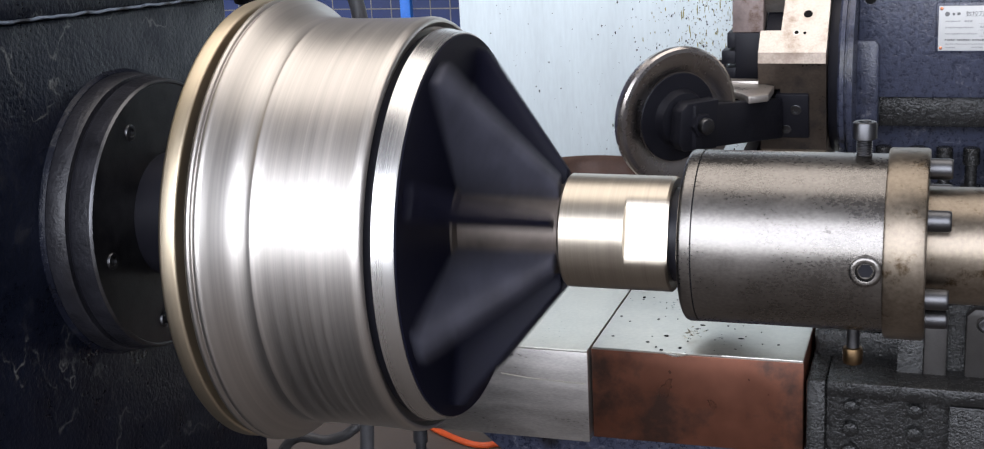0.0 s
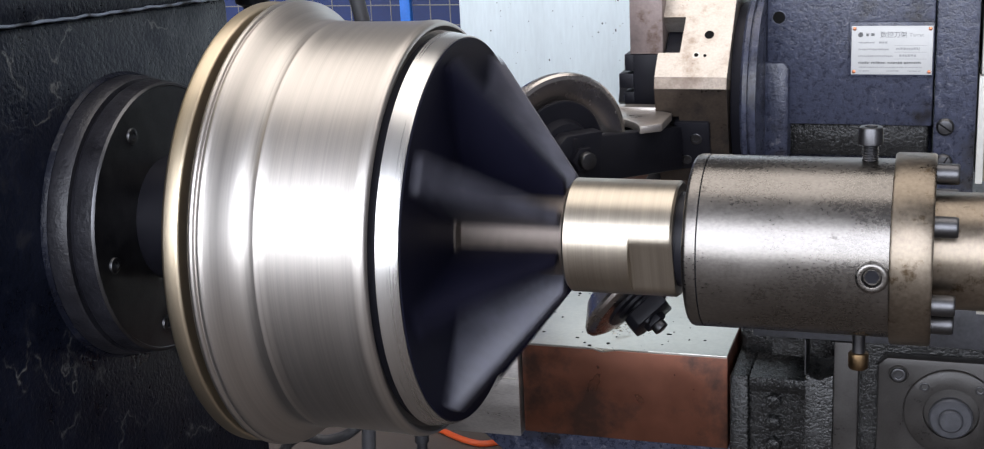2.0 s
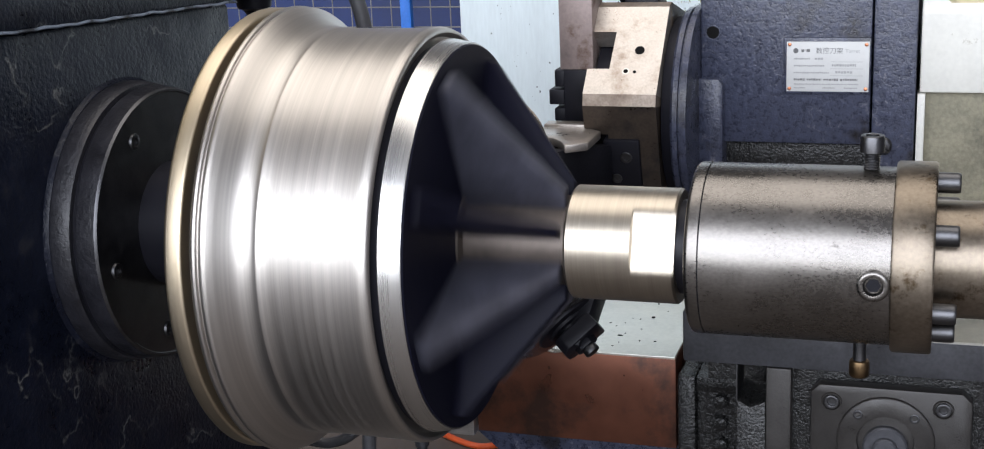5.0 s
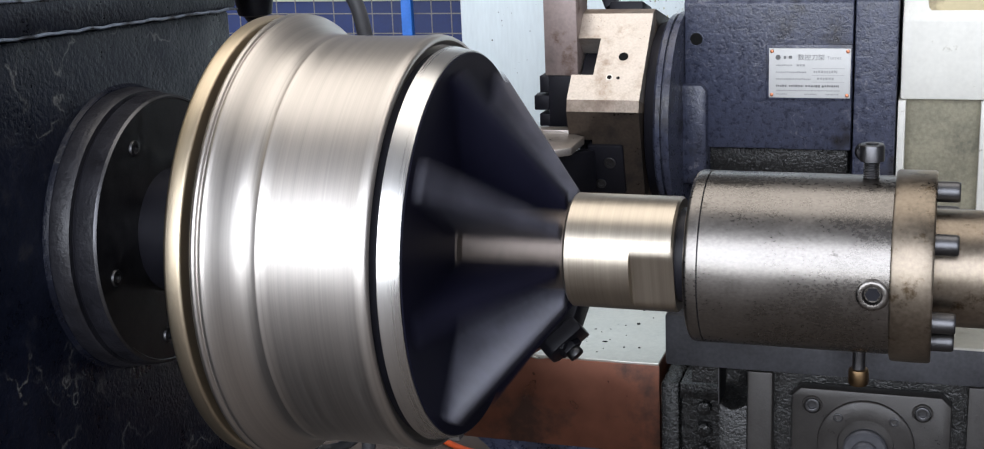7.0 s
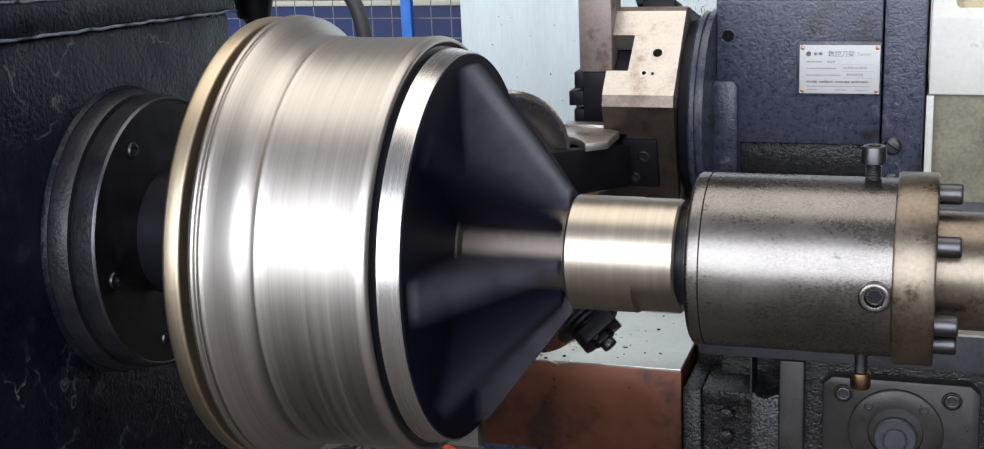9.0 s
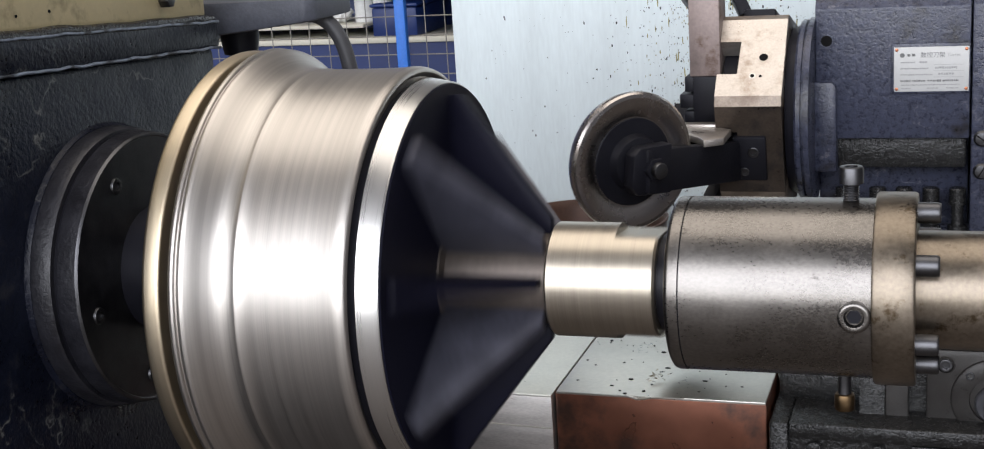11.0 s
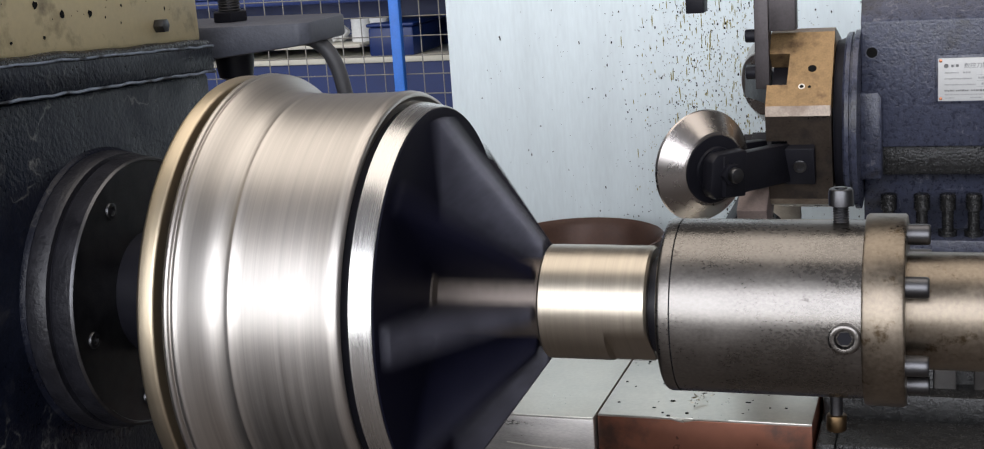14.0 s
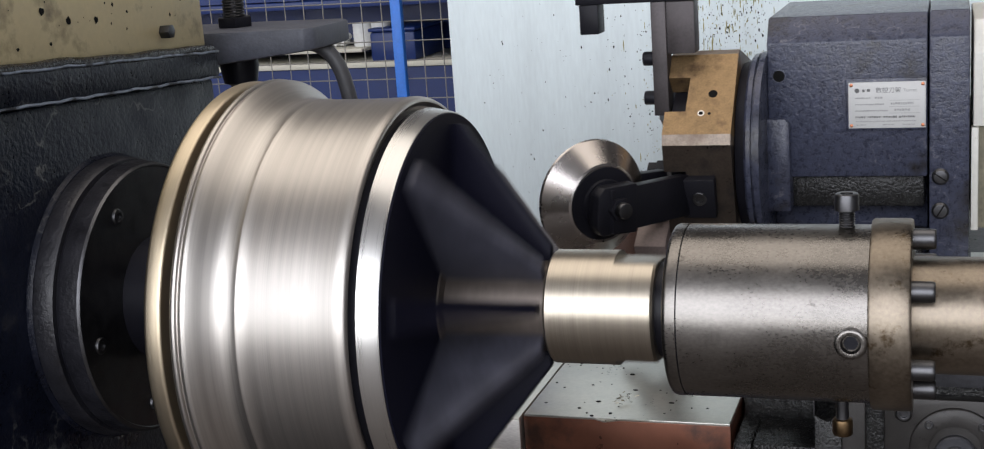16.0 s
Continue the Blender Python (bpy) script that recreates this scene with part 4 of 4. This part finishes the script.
def cabinet():
    c = tagged(empty("storage_shelf", pose(0, 0, 0)), "deep blue steel storage shelf with cream edges", "shelf")
    part("back_panel", boxed(-4.2, -0.4, 4.05, 4.08, 0, 2.2), BLUE_CABINET, c)
    for z, th in ((AZ - 0.095, 0.022), (AZ - 0.03, 0.014), (AZ + 0.155, 0.03)):
        part("shelf_board", boxed(-4.2, -1.68 if th == 0.014 else -0.4, 3.6, 4.05, z, z + th, bevel=0.002), SHELF if th < 0.03 else BLUE_CABINET, c)
    part("lower_panel", boxed(-4.2, -0.4, 3.62, 3.64, 0, AZ - 0.098), BLUE_CABINET, c)
    part("upper_panel", boxed(-4.2, -1.95, 3.63, 3.65, AZ + 0.19, 2.2), BLUE_CABINET, c)
    for x in (-4.2, -0.43):
        part("side_panel", boxed(x, x + 0.03, 3.6, 4.05, 0, 2.2), BLUE_CABINET, c)
    b = tagged(empty("storage_crate", pose(-1.545, 3.65, AZ - 0.072)), "deep blue lidded crate on the shelf", "crate")
    part("body", boxed(-0.1, 0.1, -0.04, 0.3, 0, 0.12, bevel=0.012), BLUE_CABINET, b)
    part("lid", boxed(-0.105, 0.105, -0.045, 0.305, 0.1205, 0.135, bevel=0.006), BLUE_CABINET, b)
    for k in range(2):
        s = tagged(empty("paper_roll", pose(-1.72 + 0.085 * k, 3.72, AZ - 0.0155)), "white ribbed paper roll standing on the shelf", "paper roll", "rolls on the shelf")
        part("roll", revolve([(z, 0.04 + 0.0015 * (i % 2)) for i, z in enumerate([0.008 * q for q in range(13)])], 28, "z"), WHITE_GOODS, s)
    s = tagged(empty("paper_bundle", pose(-1.82, 3.72, AZ - 0.0155)), "white crumpled paper bundle on the shelf", "paper")
    bm = bmesh.new()
    bmesh.ops.create_icosphere(bm, subdivisions=3, radius=0.04, matrix=Matrix.Translation((0, 0, 0.035)) @ Matrix.Diagonal((1.0, 1, 0.9, 1)))
    for v in bm.verts:
        v.co += v.normal * 0.012 * noise.noise(v.co * 60)
        v.co.z = max(v.co.z, 0)
    part("bundle", bm, WHITE_GOODS, s)
    r = tagged(empty("red_bottle", pose(-2.2, 3.72, AZ + 0.1855)), "small red plastic bottle", "bottle")
    part("body", revolve([(0, 0.02), (0.0, 0.03), (0.07, 0.03), (0.09, 0.012), (0.1, 0.012)], 20, "z"), RED_GOODS, r)
    w = tagged(empty("white_rag", pose(-2.07, 3.72, AZ + 0.1855)), "crumpled white rag on the shelf", "rag")
    bm = bmesh.new()
    bmesh.ops.create_icosphere(bm, subdivisions=3, radius=0.05)
    for v in bm.verts:
        v.co *= 1 + 0.35 * noise.noise(v.co * 40)
        v.co.z = max(v.co.z * 0.7 + 0.02, 0)
    part("cloth", bm, WHITE_GOODS, w)


cabinet()


def lamp_bracket():
    b = tagged(empty("mounting_bracket", pose(0, 0, AZ)), "grey textured cast bracket with a bolt stud", "bracket")
    part("plate", prism([(-0.66, 0.44), (-0.405, 0.46), (-0.39, 0.478), (-0.39, 0.62), (-0.405, 0.64), (-0.66, 0.66)], 0.296, 0.334, "z", 0.006), GREY_CAST, b)
    for v in b.children[0].data.vertices:
        if v.co.z < 0.31:
            v.co.z -= 0.028 * max(0, min(1, (-0.39 - v.co.x) / 0.25))
    part("stud", cyl(0.33, 0.46, 0.018, "z", 20), STEEL_DARK, b, m=pose(-0.578, 0.55, 0))
    th = bmesh.new()
    for k in range(12):
        revolve([(0.352 + 0.005 * k, 0.0178), (0.3545 + 0.005 * k, 0.0205), (0.357 + 0.005 * k, 0.0178)], 18, "z", th)
    part("stud_thread", th, STEEL_DARK, b, m=pose(-0.578, 0.55, 0))
    part("nut", cyl(0.334, 0.352, 0.033, "z", 6, 0.003), BLACK_STEEL, b, m=pose(-0.578, 0.55, 0))
    part("lower_nut", revolve([(0.215, 0.01), (0.232, 0.02), (0.236, 0.03), (0.262, 0.034), (0.275, 0.034)], 24, "z"), BLACK_STEEL, b, m=pose(-0.578, 0.55, 0))
    part("backing_arm", boxed(-1.2, -0.62, 0.34, 0.66, 0.262, 0.333, bevel=0.006), GREY_CAST, b)
    h = tagged(part("coolant_hose", tube([(-0.46, 0.55, 0.3 + AZ), (-0.425, 0.555, 0.296 + AZ), (-0.395, 0.56, 0.268 + AZ), (-0.378, 0.565, 0.21 + AZ), (-0.372, 0.57, 0.1 + AZ), (-0.39, 0.56, -0.2 + AZ), (-0.42, 0.55, -0.6 + AZ), (-0.45, 0.55, 0.012)], 0.0135, 14), RUBBER), "dark grey rubber hose hanging from the bracket", "hose")


lamp_bracket()


def floor_things():
    o = tagged(part("air_hose", tube([(-1.1, 2.0, 0.009), (-0.86, 1.85, 0.009), (-0.746, 1.767, 0.009), (-0.621, 1.707, 0.009), (-0.54, 1.745, 0.009), (-0.4, 1.86, 0.009), (-0.2, 1.95, 0.009), (0.1, 2.05, 0.009)], 0.009, 12), ORANGE), "orange air hose lying on the concrete floor", "hose")
    p = tagged(empty("floor_pipe", pose(-0.475, 0.95, 0)), "upright grey steel pipe on the floor", "pipe")
    part("pipe", cyl(0, AZ - 0.72, 0.012, "z", 20), SLIDE_GREY, p)
    part("collar", cyl(AZ - 0.78, AZ - 0.74, 0.016, "z", 20), SLIDE_GREY, p)
    tagged(part("drain_hose", tube([(-0.95, 0.9, 0.03), (-0.85, 0.93, 0.25), (-0.79, 0.95, 0.345), (-0.7, 0.95, 0.352), (-0.64, 0.96, 0.38), (-0.6, 1.0, 0.44), (-0.63, 0.8, 0.5)], 0.012, 12), RUBBER), "black rubber drain hose by the headstock", "hose")


floor_things()


# ---- movement ----
def motions():
    """Carriage feed, turret indexing and the spinning work."""
    feed = [(0.0, 0.1138, 0.1921), (0.5, 0.0769, 0.1317), (1.0, 0.0394, 0.0573), (1.5, 0.0015, -0.0097), (2.0, -0.0366, -0.0796), (2.5, -0.0752, -0.1479), (2.9, -0.1022, -0.1955),
            (3.1, -0.1051, -0.1991), (3.5, -0.1118, -0.2006), (4.0, -0.1206, -0.2023), (5.2, -0.1428, -0.1946), (6.5, -0.1631, -0.188), (7.0, -0.1715, -0.1819), (7.5, -0.1749, -0.1819),
            (8.0, -0.1769, -0.1693), (8.2, -0.1761, -0.1653), (8.5, -0.1615, -0.1523), (9.0, -0.1288, -0.1025), (10.2, -0.0198, 0.0726), (11.5, 0.0975, 0.2615), (11.9, 0.1396, 0.3112),
            (12.0, 0.1434, 0.3157), (12.2, 0.1447, 0.316), (14.0, 0.142, 0.3038), (14.1, 0.1362, 0.2972), (14.5, 0.102, 0.2457), (15.0, 0.0598, 0.1774), (15.5, 0.0189, 0.111),
            (16.0, -0.0213, 0.0421)]
    walk(sad, [(t, pose(x, 0, AZ)) for t, x, y in feed])
    walk(tur, [(t, pose(x, y, AZ)) for t, x, y in feed])
    index = [(0.0, 0), (12.62, 0), (12.7, 2), (12.8, 15), (12.9, 31), (13.0, 45), (13.1, 58), (13.2, 70), (13.3, 83), (13.4, 98), (13.5, 114), (13.6, 129), (13.7, 138), (13.8, 121), (13.9, 120), (16.0, 120)]
    walk(head, [(t, pose(0, YC, ZC, a)) for t, a in index])
    spin = [(k / 30, pose(0, 0, AZ, SPIN * k + PHASE)) for k in range(0, 481)]
    for ob in (fix, rim, nose):
        walk(ob, spin)


SPIN, PHASE = 21.583, -17.0  # degrees for each thirtieth of a second, and at the start
motions()
